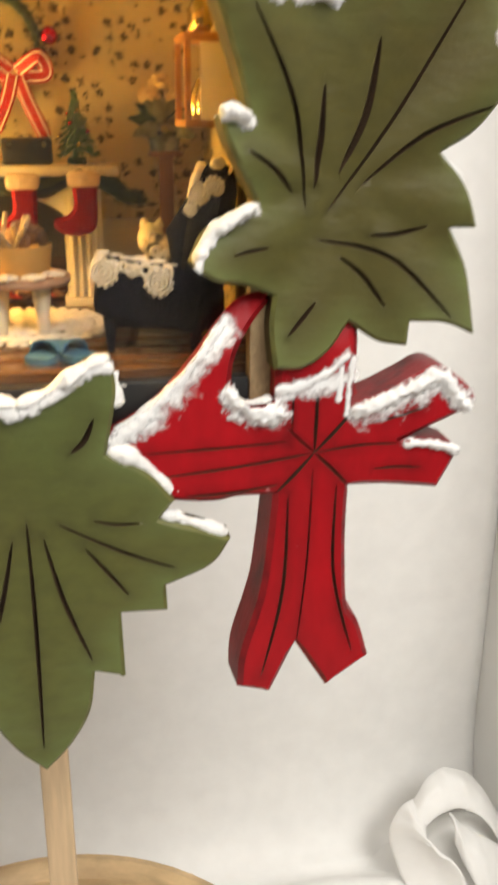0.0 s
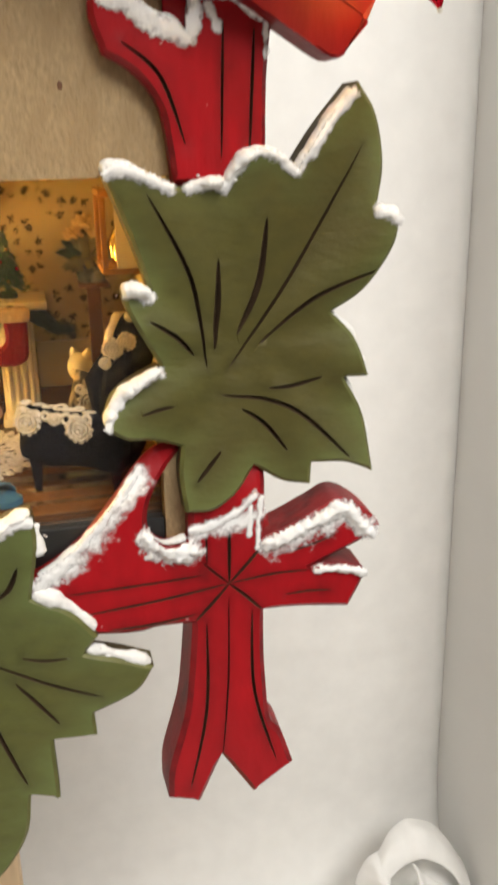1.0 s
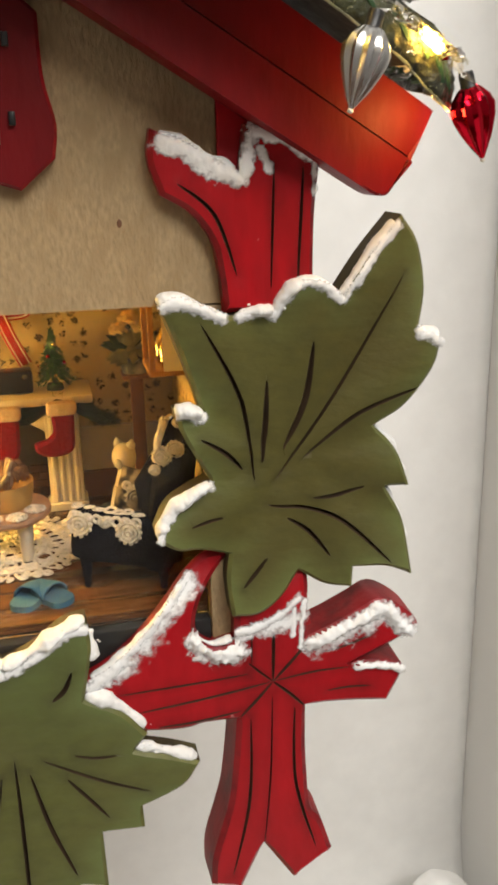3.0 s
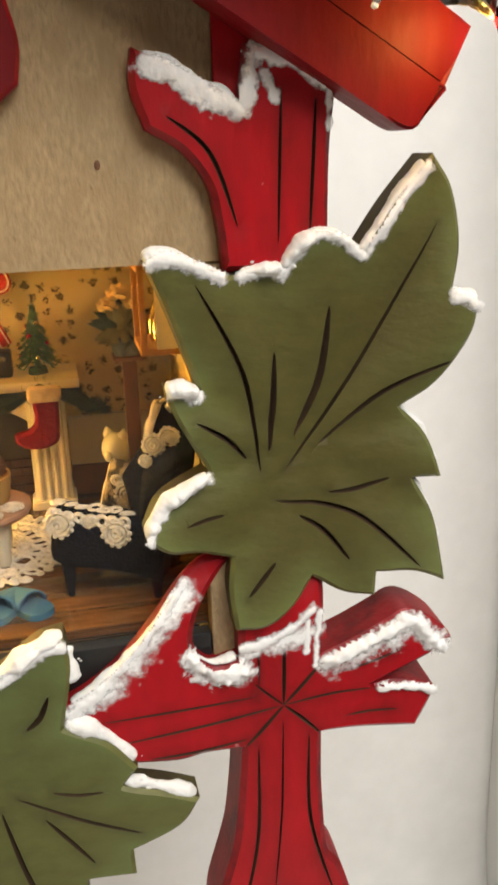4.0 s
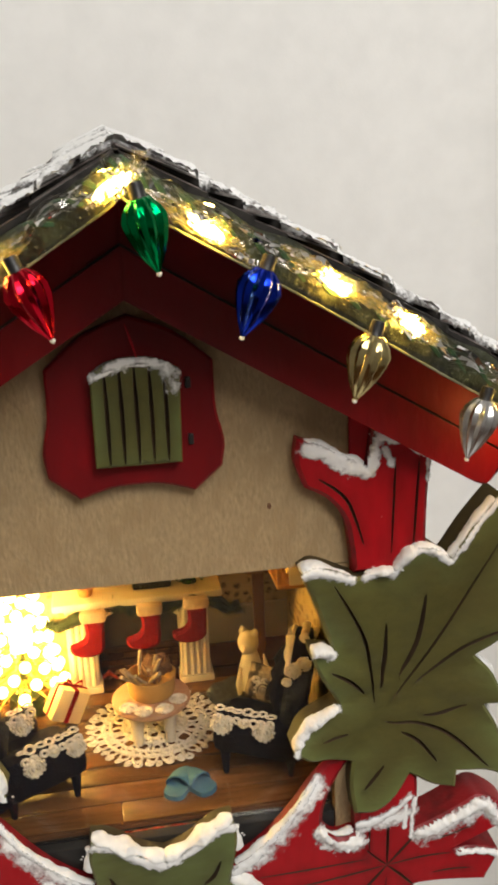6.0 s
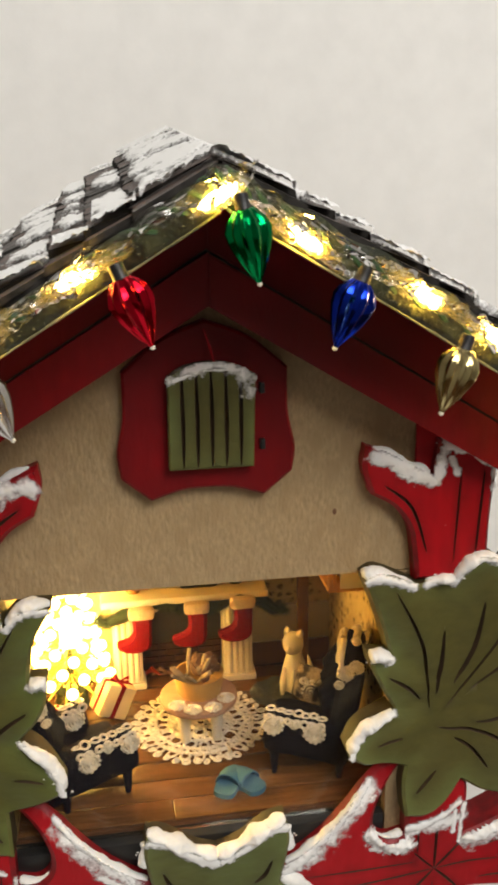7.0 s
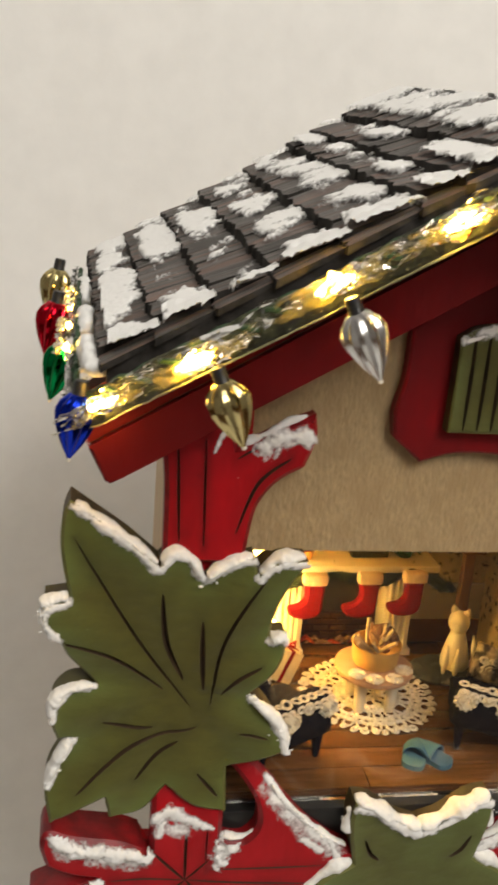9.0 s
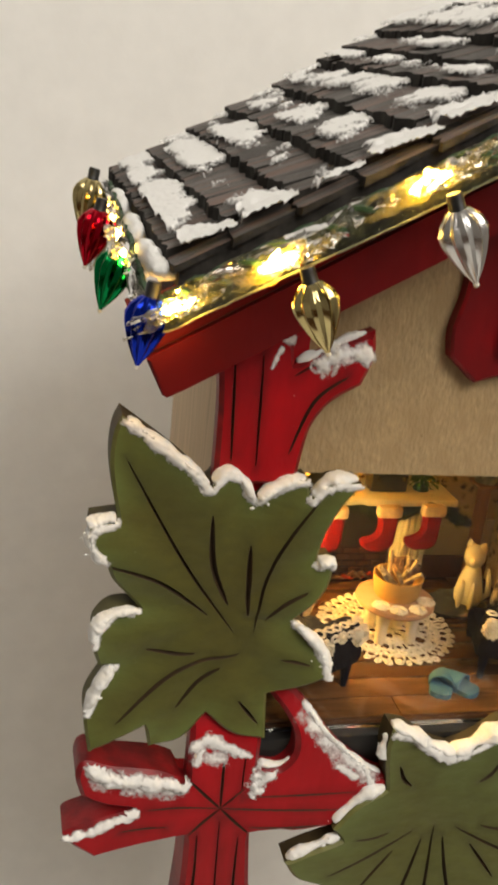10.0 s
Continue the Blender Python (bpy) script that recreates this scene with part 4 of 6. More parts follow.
VEINS = [([(0.449, -0.213), (0.532, -0.383), (0.559, -0.566)], 0.007), ([(0.589, -0.344), (0.584, -0.438), (0.576, -0.528)], 0.010), ([(0.685, -0.265), (0.669, -0.395), (0.624, -0.500)], 0.011),
         ([(0.880, -0.135), (0.733, -0.390), (0.603, -0.571)], 0.0055), ([(0.923, -0.377), (0.785, -0.431), (0.668, -0.524)], 0.0075), ([(0.444, -0.457), (0.498, -0.494), (0.534, -0.537)], 0.008),
         ([(0.687, -0.616), (0.747, -0.614), (0.807, -0.600)], 0.007), ([(0.583, -0.622), (0.734, -0.660), (0.865, -0.783)], 0.008), ([(0.628, -0.655), (0.680, -0.695), (0.727, -0.758)], 0.008),
         ([(0.417, -0.647), (0.455, -0.638), (0.487, -0.635)], 0.006), ([(0.580, -0.740), (0.553, -0.773), (0.526, -0.805)], 0.007)]


def leaf_dish(x, z):
    """The face sinks a little towards the heart of the leaf and rises to its lobes."""
    d = math.hypot((x - 0.64) / 0.36, (z + 0.52) / 0.42)
    return 0.036 * (1 - min(1, d)) ** 0.8 + 0.012 * math.sin(8 * math.atan2(z + 0.52, x - 0.64)) * min(1, d)


LEFT_LEAF = [(0.365, -0.181), (0.429, -0.183), (0.475, -0.223), (0.484, -0.177), (0.542, -0.194), (0.594, -0.232), (0.630, -0.180), (0.662, -0.166), (0.695, -0.201), (0.766, -0.139), (0.839, -0.086), (0.890, -0.050), (0.904, -0.088), (0.908, -0.149), (0.900, -0.211), (0.885, -0.280),
             (0.942, -0.290), (0.940, -0.333), (0.905, -0.379), (0.885, -0.426), (0.823, -0.500), (0.884, -0.504), (0.920, -0.542), (0.922, -0.584), (0.907, -0.635), (0.870, -0.637), (0.910, -0.694), (0.934, -0.759), (0.921, -0.850), (0.865, -0.824), (0.795, -0.794), (0.783, -0.853), (0.707, -0.846),
             (0.651, -0.777), (0.588, -0.825), (0.503, -0.849), (0.508, -0.734), (0.450, -0.718), (0.365, -0.675), (0.412, -0.585), (0.466, -0.535), (0.426, -0.488), (0.399, -0.438), (0.391, -0.385), (0.432, -0.385), (0.425, -0.325), (0.405, -0.252)]
LEFT_SHARP = (0, 2, 3, 5, 8, 11, 15, 16, 20, 24, 25, 28, 30, 31, 33, 35, 36, 38, 40, 43, 44)
for flip in (False, True):
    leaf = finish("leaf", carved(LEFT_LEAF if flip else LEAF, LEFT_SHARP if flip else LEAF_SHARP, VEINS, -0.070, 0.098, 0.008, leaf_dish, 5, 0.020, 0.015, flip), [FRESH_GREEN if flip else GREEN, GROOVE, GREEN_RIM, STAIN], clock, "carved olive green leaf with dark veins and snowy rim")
    y = -0.050
    if flip:
        tops = [[(0.368, y, -0.180), (0.40, y, -0.177), (0.432, y, -0.182), (0.470, y, -0.216)], [(0.487, y, -0.178), (0.54, y, -0.192), (0.588, y, -0.226)], [(0.598, y, -0.226), (0.632, y, -0.180), (0.662, y, -0.166), (0.690, y, -0.194)], [(0.698, y, -0.196), (0.766, y, -0.138), (0.839, y, -0.086), (0.880, y, -0.058)]]
        sides = [[(0.888, y, -0.278), (0.925, y, -0.285), (0.945, y, -0.298)], [(0.393, y, -0.382), (0.41, y, -0.380), (0.43, y, -0.386)], [(0.368, y, -0.67), (0.385, y, -0.625), (0.412, y, -0.585), (0.462, y, -0.538)],
                 [(0.830, y, -0.498), (0.884, y, -0.503), (0.918, y, -0.540), (0.922, y, -0.575)], [(0.875, y, -0.636), (0.908, y, -0.69), (0.930, y, -0.755)], [(0.942, y, -0.30), (0.937, y, -0.335), (0.908, y, -0.375)]]
    else:
        tops = [[(0.370, y, -0.176), (0.40, y, -0.164), (0.45, y, -0.178), (0.494, y, -0.200)], [(0.53, y, -0.201), (0.575, y, -0.197), (0.60, y, -0.202)], [(0.605, y, -0.200), (0.645, y, -0.150), (0.69, y, -0.143), (0.738, y, -0.178)], [(0.746, y, -0.178), (0.800, y, -0.098), (0.855, y, -0.034)]]
        sides = [[(0.912, y, -0.256), (0.935, y, -0.262), (0.955, y, -0.274)], [(0.394, y, -0.398), (0.42, y, -0.396), (0.45, y, -0.405)], [(0.347, y, -0.662), (0.372, y, -0.612), (0.42, y, -0.578), (0.46, y, -0.559)],
                 [(0.83, y + 0.03, -0.466), (0.873, y + 0.03, -0.516), (0.902, y + 0.03, -0.59)], [(0.86, y + 0.03, -0.612), (0.898, y + 0.03, -0.69), (0.910, y + 0.03, -0.75)]]
    snow("snow", leaf, tops, 0.0115, flip, flat=1.9)
    snow("snow", leaf, sides[:3], 0.0125, flip, flat=1.7)
    snow("snow", leaf, sides[3:], 0.0125 if flip else 0.009, flip, flat=1.7)
    fringe = [([(x, z - 0.005) for x, _, z in run_], 0.017, 0.007) for run_ in tops + sides[:3]] + [([(x - 0.006, z - 0.004) for x, _, z in run_], 0.012, 0.004) for run_ in sides[3:] if flip]
    flock(leaf, LEFT_LEAF if flip else LEAF, LEFT_SHARP if flip else LEAF_SHARP, -0.071, fringe, 1 if flip else 0, 11 + bool(flip), leaf_dish)

MID = [(0.0, -0.918), (0.06, -0.895), (0.13, -0.845), (0.180, -0.833), (0.186, -0.900), (0.163, -1.025), (0.240, -1.066), (0.294, -1.130), (0.262, -1.170), (0.34, -1.195), (0.410, -1.225), (0.367, -1.283), (0.272, -1.322), (0.274, -1.380), (0.177, -1.380), (0.180, -1.530), (0.116, -1.513), (0.10, -1.610), (0.055, -1.690), (0.0, -1.748)]
MID += [(-x, z) for x, z in MID[-2:0:-1]]
MID_SHARP = {0, 3, 5, 7, 8, 10, 12, 13, 14, 15, 16, 19}
MID_SHARP |= {38 - k for k in MID_SHARP if k not in (0, 19)}
half_veins = [([(0.03, -1.20), (0.063, -1.345), (0.113, -1.486)], 0.008), ([(0.110, -1.226), (0.152, -1.280), (0.196, -1.339)], 0.007), ([(0.130, -1.165), (0.175, -1.176), (0.225, -1.175)], 0.006),
              ([(0.06, -1.17), (0.180, -1.235), (0.292, -1.280)], 0.006), ([(0.095, -1.017), (0.122, -0.992), (0.141, -0.948)], 0.009)]
mid_veins = [([(0.0, -1.16), (0.002, -1.40), (-0.002, -1.69)], 0.007)] + half_veins + [([(-x, z) for x, z in line], w) for line, w in half_veins]
middle = finish("leaf", carved(MID, MID_SHARP, mid_veins, -0.075, 0.072, 0.008, lambda x, z: 0.030 * (1 - min(1, math.hypot(x / 0.3, (z + 1.2) / 0.4))), 5, 0.020, 0.015), [BRIGHT_GREEN, GROOVE, GREEN_RIM, STAIN], clock, "carved olive green leaf with snow along its top")
for flip in (False, True):
    snow("snow", middle, [[(0.0, -0.050, -0.915), (0.06, -0.055, -0.892), (0.125, -0.055, -0.850), (0.178, -0.050, -0.834)]], 0.0135, flip, flat=2.6)
    snow("snow", middle, [[(0.165, -0.052, -1.02), (0.235, -0.052, -1.055), (0.29, -0.052, -1.118)], [(0.265, -0.055, -1.165), (0.33, -0.056, -1.188), (0.405, -0.055, -1.220)], [(0.186, -0.05, -0.86), (0.184, -0.05, -0.93)]], 0.014, flip)

    flock(middle, MID, MID_SHARP, -0.076, [([(0.01, -0.926), (0.06, -0.903), (0.12, -0.860), (0.17, -0.844)], 0.018, 0.005)], 1 if flip else 0, 15 + bool(flip))

# red crosspieces
def marked(*runs):
    """An outline from runs of points; a point with a third number is a corner."""
    pts = [p for run_ in runs for p in run_]
    return [p[:2] for p in pts], {k for k, p in enumerate(pts) if len(p) > 2}


ARM = [(0.10, -1.01, 1), (0.18, -0.985), (0.24, -0.950), (0.30, -0.897), (0.355, -0.832), (0.395, -0.778), (0.44, -0.736), (0.494, -0.722, 1), (0.500, -0.745, 1), (0.462, -0.785), (0.428, -0.836), (0.417, -0.884), (0.424, -0.922), (0.455, -0.950), (0.505, -0.942, 1), (0.507, -0.74, 1), (0.682, -0.74, 1)]
LEG = [(0.669, -1.239), (0.672, -1.321), (0.681, -1.431), (0.709, -1.476), (0.738, -1.570, 1), (0.638, -1.637, 1), (0.562, -1.512, 1), (0.505, -1.636, 1), (0.430, -1.612, 1), (0.435, -1.535), (0.463, -1.438), (0.480, -1.374), (0.491, -1.295), (0.499, -1.216), (0.505, -1.147, 1), (0.431, -1.145), (0.351, -1.150), (0.10, -1.11, 1)]
CROSS, CROSS_SHARP = marked(ARM, [(0.672, -0.958, 1), (0.733, -0.936), (0.796, -0.907), (0.850, -0.884), (0.906, -0.914), (0.945, -0.958), (0.926, -0.984), (0.773, -1.048, 1),
                                  (0.823, -1.043), (0.890, -1.058), (0.913, -1.080), (0.874, -1.160, 1), (0.751, -1.143), (0.670, -1.139, 1)], LEG)
LEFT_CROSS, LEFT_CROSS_SHARP = marked(ARM, [(0.681, -0.974, 1), (0.752, -0.940), (0.859, -0.921), (0.925, -0.900), (0.944, -0.935), (0.934, -0.982), (0.920, -1.005), (0.866, -1.032), (0.794, -1.047, 1),
                                            (0.877, -1.070), (0.964, -1.103), (0.947, -1.139), (0.891, -1.184, 1), (0.791, -1.160), (0.670, -1.139, 1)], LEG)


def cross_dish(x, z):
    """The upper ends lean back under the leaves."""
    return min(0.034, max(0.0, z + 0.84) * 0.40)


hub = (0.590, -1.056)
CUTS = [([hub, (0.592, -0.985), (0.594, -0.895)], 0.006), ([hub, (0.63, -1.015), (0.674, -0.966)], 0.006), ([hub, (0.563, -1.03), (0.532, -0.998)], 0.004), ([hub, (0.63, -1.095), (0.668, -1.137)], 0.006), ([hub, (0.55, -1.100), (0.508, -1.142)], 0.006),
        ([hub, (0.69, -1.046), (0.775, -1.048)], 0.004), ([hub, (0.44, -1.074), (0.26, -1.088)], 0.0045), ([(0.532, -1.028), (0.40, -1.032), (0.24, -1.034)], 0.004), ([(0.515, -1.122), (0.41, -1.132), (0.32, -1.132)], 0.005),
        ([(0.588, -1.09), (0.581, -1.31), (0.563, -1.508)], 0.0035), ([(0.536, -1.145), (0.528, -1.375), (0.482, -1.590)], 0.006), ([(0.641, -1.13), (0.643, -1.345), (0.695, -1.552)], 0.006), ([(0.70, -1.0), (0.77, -0.988), (0.84, -0.967)], 0.004), ([(0.72, -1.103), (0.77, -1.101), (0.83, -1.107)], 0.004), ([(0.541, -0.90), (0.542, -0.95), (0.541, -1.005)], 0.003)]
BRACKET = [(0.374, 0.150), (0.425, 0.128), (0.48, 0.098), (0.541, 0.068), (0.553, 0.155), (0.613, 0.142), (0.671, 0.108), (0.703, 0.085), (0.692, -0.02), (0.688, -0.20), (0.507, -0.20), (0.498, -0.12), (0.485, -0.06), (0.446, -0.006), (0.389, 0.029), (0.368, 0.094)]
BRACKET_CUTS = [([(0.42, 0.050), (0.49, -0.010), (0.532, -0.13)], 0.006), ([(0.61, 0.09), (0.605, -0.03), (0.600, -0.16)], 0.004), ([(0.668, 0.075), (0.662, -0.03), (0.655, -0.15)], 0.005), ([(0.46, 0.085), (0.50, 0.07), (0.54, 0.045)], 0.004)]
for flip in (False, True):
    cross = finish("crosspiece", carved(LEFT_CROSS if flip else CROSS, LEFT_CROSS_SHARP if flip else CROSS_SHARP, CUTS, -0.05, 0.105, 0.012, cross_dish, 5, 0.025, 0.010, 1 if flip else 0, 0.003), [RED, GROOVE, RED_RIM_AND_SHADE, RED_RIM_AND_SHADE], clock, "red carved crosspiece with forked ends and snow")
    if flip:
        coats = [([(0.400, -0.778), (0.350, -0.838), (0.290, -0.897), (0.225, -0.940)], 0.015, 0.006), ([(0.39, -0.81), (0.34, -0.87), (0.28, -0.93), (0.22, -0.98)], 0.045, 0.001), ([(0.65, -0.90), (0.60, -0.90)], 0.04, 0.001), ([(0.89, -0.95), (0.79, -0.985), (0.70, -0.995)], 0.035, 0.001), ([(0.226, -0.960), (0.193, -1.040)], 0.014, 0.004), ([(0.485, -0.938), (0.485, -0.960), (0.507, -1.000)], 0.034, 0.016), ([(0.30, -0.95), (0.25, -0.985)], 0.016, 0.002),
                 ([(0.668, -0.872), (0.638, -0.853), (0.598, -0.872), (0.568, -0.888)], 0.022, 0.006), ([(0.652, -0.88), (0.662, -0.92)], 0.014, 0.003), ([(0.53, -0.905), (0.55, -0.895)], 0.014, 0.003), ([(0.905, -0.918), (0.857, -0.946), (0.79, -0.960), (0.722, -0.969), (0.690, -0.982)], 0.030, 0.018), ([(0.964, -1.112), (0.915, -1.104), (0.876, -1.085), (0.831, -1.066), (0.800, -1.054)], 0.019, 0.013)]
    else:
        coats = [([(0.410, -0.770), (0.360, -0.828), (0.310, -0.888), (0.255, -0.940), (0.18, -0.985)], 0.014, 0.005), ([(0.26, -0.945), (0.22, -0.975), (0.18, -1.005)], 0.026, 0.007), ([(0.410, -0.785), (0.360, -0.845), (0.310, -0.905), (0.255, -0.960), (0.18, -1.010)], 0.050, 0.001), ([(0.69, -0.98), (0.76, -0.965), (0.85, -0.93), (0.91, -0.96)], 0.045, 0.001), ([(0.52, -0.93), (0.60, -0.91), (0.66, -0.90)], 0.035, 0.001), ([(0.43, -0.96), (0.50, -0.98)], 0.03, 0.001),
                 ([(0.424, -0.930), (0.458, -0.956), (0.504, -0.960)], 0.044, 0.022), ([(0.513, -0.915), (0.561, -0.909), (0.615, -0.882), (0.655, -0.848)], 0.015, 0.006),
                 ([(0.667, -0.858), (0.660, -0.918), (0.656, -0.976)], 0.009, 0.003), ([(0.642, -0.875), (0.639, -0.943)], 0.009, 0.002), ([(0.682, -0.963), (0.738, -0.949), (0.808, -0.922), (0.852, -0.902), (0.888, -0.937), (0.915, -0.972)], 0.028, 0.018), ([(0.795, -1.052), (0.852, -1.053), (0.903, -1.070)], 0.015, 0.013)]
    flock(cross, LEFT_CROSS if flip else CROSS, LEFT_CROSS_SHARP if flip else CROSS_SHARP, -0.05, coats, 1 if flip else 0, 1 + bool(flip), cross_dish)
    y = -0.034
    runs = [[(0.18, y, -0.986), (0.24, y, -0.952), (0.30, y, -0.902), (0.355, y, -0.840), (0.392, y, -0.790)], [(0.424, y, -0.925), (0.455, y, -0.945), (0.500, y, -0.938)]]
    snow("snow", cross, runs, 0.0070, flip, flat=2.0)
    br = finish("bracket", carved(BRACKET, {0, 3, 4, 7, 9, 10, 14}, BRACKET_CUTS, -0.045, 0.043, 0.010, None, 5, 0.03, 0.010, flip), [RED, GROOVE, RED_RIM_AND_SHADE, RED_RIM_AND_SHADE], clock, "red carved bracket capped with snow")
    if flip:
        coats = [([(0.392, 0.10), (0.44, 0.098), (0.485, 0.072)], 0.034, 0.011), ([(0.555, 0.125), (0.61, 0.132), (0.68, 0.092)], 0.016, 0.003), ([(0.575, 0.10), (0.59, 0.06)], 0.009, 0.002)]
    else:
        coats = [([(0.395, 0.128), (0.43, 0.112), (0.49, 0.080), (0.535, 0.055)], 0.028, 0.008), ([(0.548, 0.06), (0.558, 0.10), (0.565, 0.14)], 0.022, 0.008), ([(0.575, 0.138), (0.62, 0.128), (0.68, 0.095)], 0.018, 0.006), ([(0.585, 0.11), (0.60, 0.07)], 0.012, 0.002), ([(0.69, 0.08), (0.688, 0.02)], 0.009, 0.002)]
    flock(br, BRACKET, {0, 3, 4, 7, 9, 10, 14}, -0.045, coats, 1 if flip else 0, 4 + bool(flip))
    y = -0.03
    snow("snow", br, [[(0.39, y, 0.142), (0.43, y, 0.126), (0.49, y, 0.093), (0.535, y, 0.072)], [(0.56, y, 0.152), (0.615, y, 0.140), (0.67, y, 0.108)]], 0.010, flip)
    bm = bmesh.new()
    xs = sorted((0.505 * (-1 if flip else 1), 0.66 * (-1 if flip else 1)))
    box(bm, xs[0], xs[1], -0.015, -0.003, -0.72, 0.26, 0.004)
    finish("post", bm, RED, clock, "red painted corner post")


# ---- string of lights along the roof edge ----
def edge_y(x):
    return -0.425 + 0.20 * min(abs(x), 0.93)


def edge_z(x):
    return 0.750 - 0.605 * abs(x) + (0.012 * min(1, x / 0.4) if x > 0 else -0.012 * min(1, -x / 0.5))


lights = thing("light_string", W(0, -0.42, 0.745), "warm lights in clear sleeve on green wire along the roof edge", "string lights")
run = [(-0.892, 0.62, 0.345), (-0.890, 0.45, 0.325), (-0.888, 0.25, 0.30), (-0.885, 0.05, 0.275), (-0.882, -0.12, 0.245), (-0.868, -0.235, 0.213)]
run += [(x, edge_y(x), edge_z(x)) for x in (-0.8, -0.65, -0.5, -0.35, -0.2, -0.06, 0.0, 0.06, 0.2, 0.35, 0.5, 0.65, 0.8)]
run += [(0.868, -0.235, 0.213), (0.882, -0.12, 0.245), (0.885, 0.1, 0.275), (0.888, 0.3, 0.30)]
line = spline([Vector(p) for p in run], (), 10, False)
for k in range(3):
    bm = bmesh.new()
    tube(bm, [p + Vector((0, 0.014 * math.cos(i * 0.55 + k * 2.1), 0.020 * math.sin(i * 0.55 + k * 2.1) - 0.008)) for i, p in enumerate(line)], 0.0065, 6)
    finish("wire", bm, WIRE, lights)


def crinkle(bm, path, width, seed, turns=0.5, sag=0.010):
    """A crumpled strip of clear film that twists along a path."""
    n, before = len(path) - 1, None
    for i, p in enumerate(path):
        d = (path[min(i + 1, n)] - path[max(i - 1, 0)]).normalized()
        side = Vector((0, -1, 0)) if abs(d.y) < 0.8 else Vector((-1, 0, 0))
        up = d.cross(side).normalized()
        a = seed + turns * i * 0.33 + 1.5 * noise.noise(Vector((i * 0.23, seed, 0)))
        mid = p + side * (0.016 + 0.012 * noise.noise(Vector((i * 0.31, seed * 3, 1)))) + up * sag * noise.noise(Vector((i * 0.27, seed * 5, 2))) * 2
        w = width * (0.35 + 0.65 * min(1, 4 * i / n, 4 * (n - i) / n)) * (0.8 + 0.5 * noise.noise(Vector((i * 0.4, seed, 7))))
        row = []
        for k in range(5):
            f = k / 2 - 1
            q = mid + (up * math.cos(a) + side * math.sin(a)) * f * w + (side * math.cos(a) - up * math.sin(a)) * 0.006 * noise.noise(Vector((i * 0.9, k * 1.7, seed)))
            row.append(bm.verts.new(q))
        if before:
            for k in range(4):
                bm.faces.new((before[k], before[k + 1], row[k + 1], row[k]))
        before = row


for k in range(4):
    bm = bmesh.new()
    crinkle(bm, [p + Vector((0, 0, 0.012 - 0.008 * k)) for p in line], 0.011 + 0.002 * (k % 2), 2.0 + 1.9 * k, 0.5 + 0.2 * k)
    sleeve = finish("clear_sleeve", bm, SLEEVE, lights, "crinkled clear plastic sleeve", smooth=12)
    sleeve.visible_shadow = False


def led(place, along, big=1.0):
    """A lamp inside crumpled film."""
    bm = bmesh.new()
    d = Vector(along).normalized()
    a = Vector(place) - d * 0.038 * big
    tube(bm, [a + d * 0.076 * big * k / 8 for k in range(9)], [0.0115 * big * math.sin(math.pi * (k + 0.6) / 9.2) ** 0.6 for k in range(9)], 10)
    rng = random.Random(int(abs(place[0]) * 997 + abs(place[1]) * 61))
    # Strips added about the lamp to stand for its bloom.
    for k in range(9):
        wrap = bmesh.new()
        long_ = big * rng.uniform(0.11, 0.24) * (0.5 if abs(place[0]) < 0.1 else 1)
        a = Vector(place) + d * rng.uniform(-0.03, 0.03) * big - d * long_ / 2 + Vector((0, 0.012, rng.uniform(-0.016, 0.016) * big))
        crinkle(wrap, [a + d * long_ * i / 20 for i in range(21)], 0.013 * big, rng.uniform(0, 40), 0.9, 0.006)
        shell = finish("plastic_wrap", wrap, CRUMPLE, lights, "crumpled plastic tinted yellow for a light's glow", smooth=12)
        shell.visible_shadow = False
    return finish("led", bm, LED, lights, "glowing warm led")


bm = bmesh.new()
rows = []
for i, p in enumerate(line):
    d = (line[min(i + 1, len(line) - 1)] - line[max(i - 1, 0)]).normalized()
    across = Vector((0, 0, 1)) - d * d.z
    out = Vector((0, -1, 0)) if abs(d.x) > abs(d.y) else Vector((-1 if p.x < 0 else 1, 0, 0))
    row = []
    for k in range(7):
        f = (k / 6 - 0.5) * 2
        q = p + across.normalized() * ((0.030 if p.x < 0 else 0.030 + 0.008 * min(1, p.x / 0.3)) * (f + 1) - 0.047 + 0.005 * math.sin(i * 0.7) * (k == 6)) + out * (0.006 * (1 - f * f) + 0.010 + 0.006 * noise.noise(Vector((i * 0.8, k * 0.9, 3))))
        row.append(bm.verts.new(q))
    rows.append(row)
low_rim = [r[0].co.copy() for r in rows]
for a, b in zip(rows, rows[1:]):
    for k in range(6):
        bm.faces.new((a[k], a[k + 1], b[k + 1], b[k]))
foil = finish("foil_strip", bm, FOIL, lights, "speckled black strip along the roof edge", smooth=25)
rim = bmesh.new()
tube(rim, low_rim, 0.0024, 6, 0.5)
finish("edge_piping", rim, PIPING, lights)
mod = foil.modifiers.new("thickness", "SOLIDIFY")
mod.thickness = 0.0002
for x, dz in ((-0.83, -0.014), (-0.675, -0.018), (-0.45, -0.002), (-0.255, -0.004), (-0.012, -0.026), (0.14, -0.026), (0.38, 0.004), (0.535, 0.008), (0.815, 0.004)):
    led((x, edge_y(x) - 0.030, edge_z(x) + dz), (1, 0.2 * (1 if x > 0 else -1), -0.61 * (1 if x > 0 else -1)), 1.0 if abs(x) < 0.8 else 0.8)
for y in (-0.02, 0.13, 0.27, 0.40):
    led((-0.905, y, 0.255 + 0.12 * (y + 0.12)), (0, 1, 0.02), 0.6)

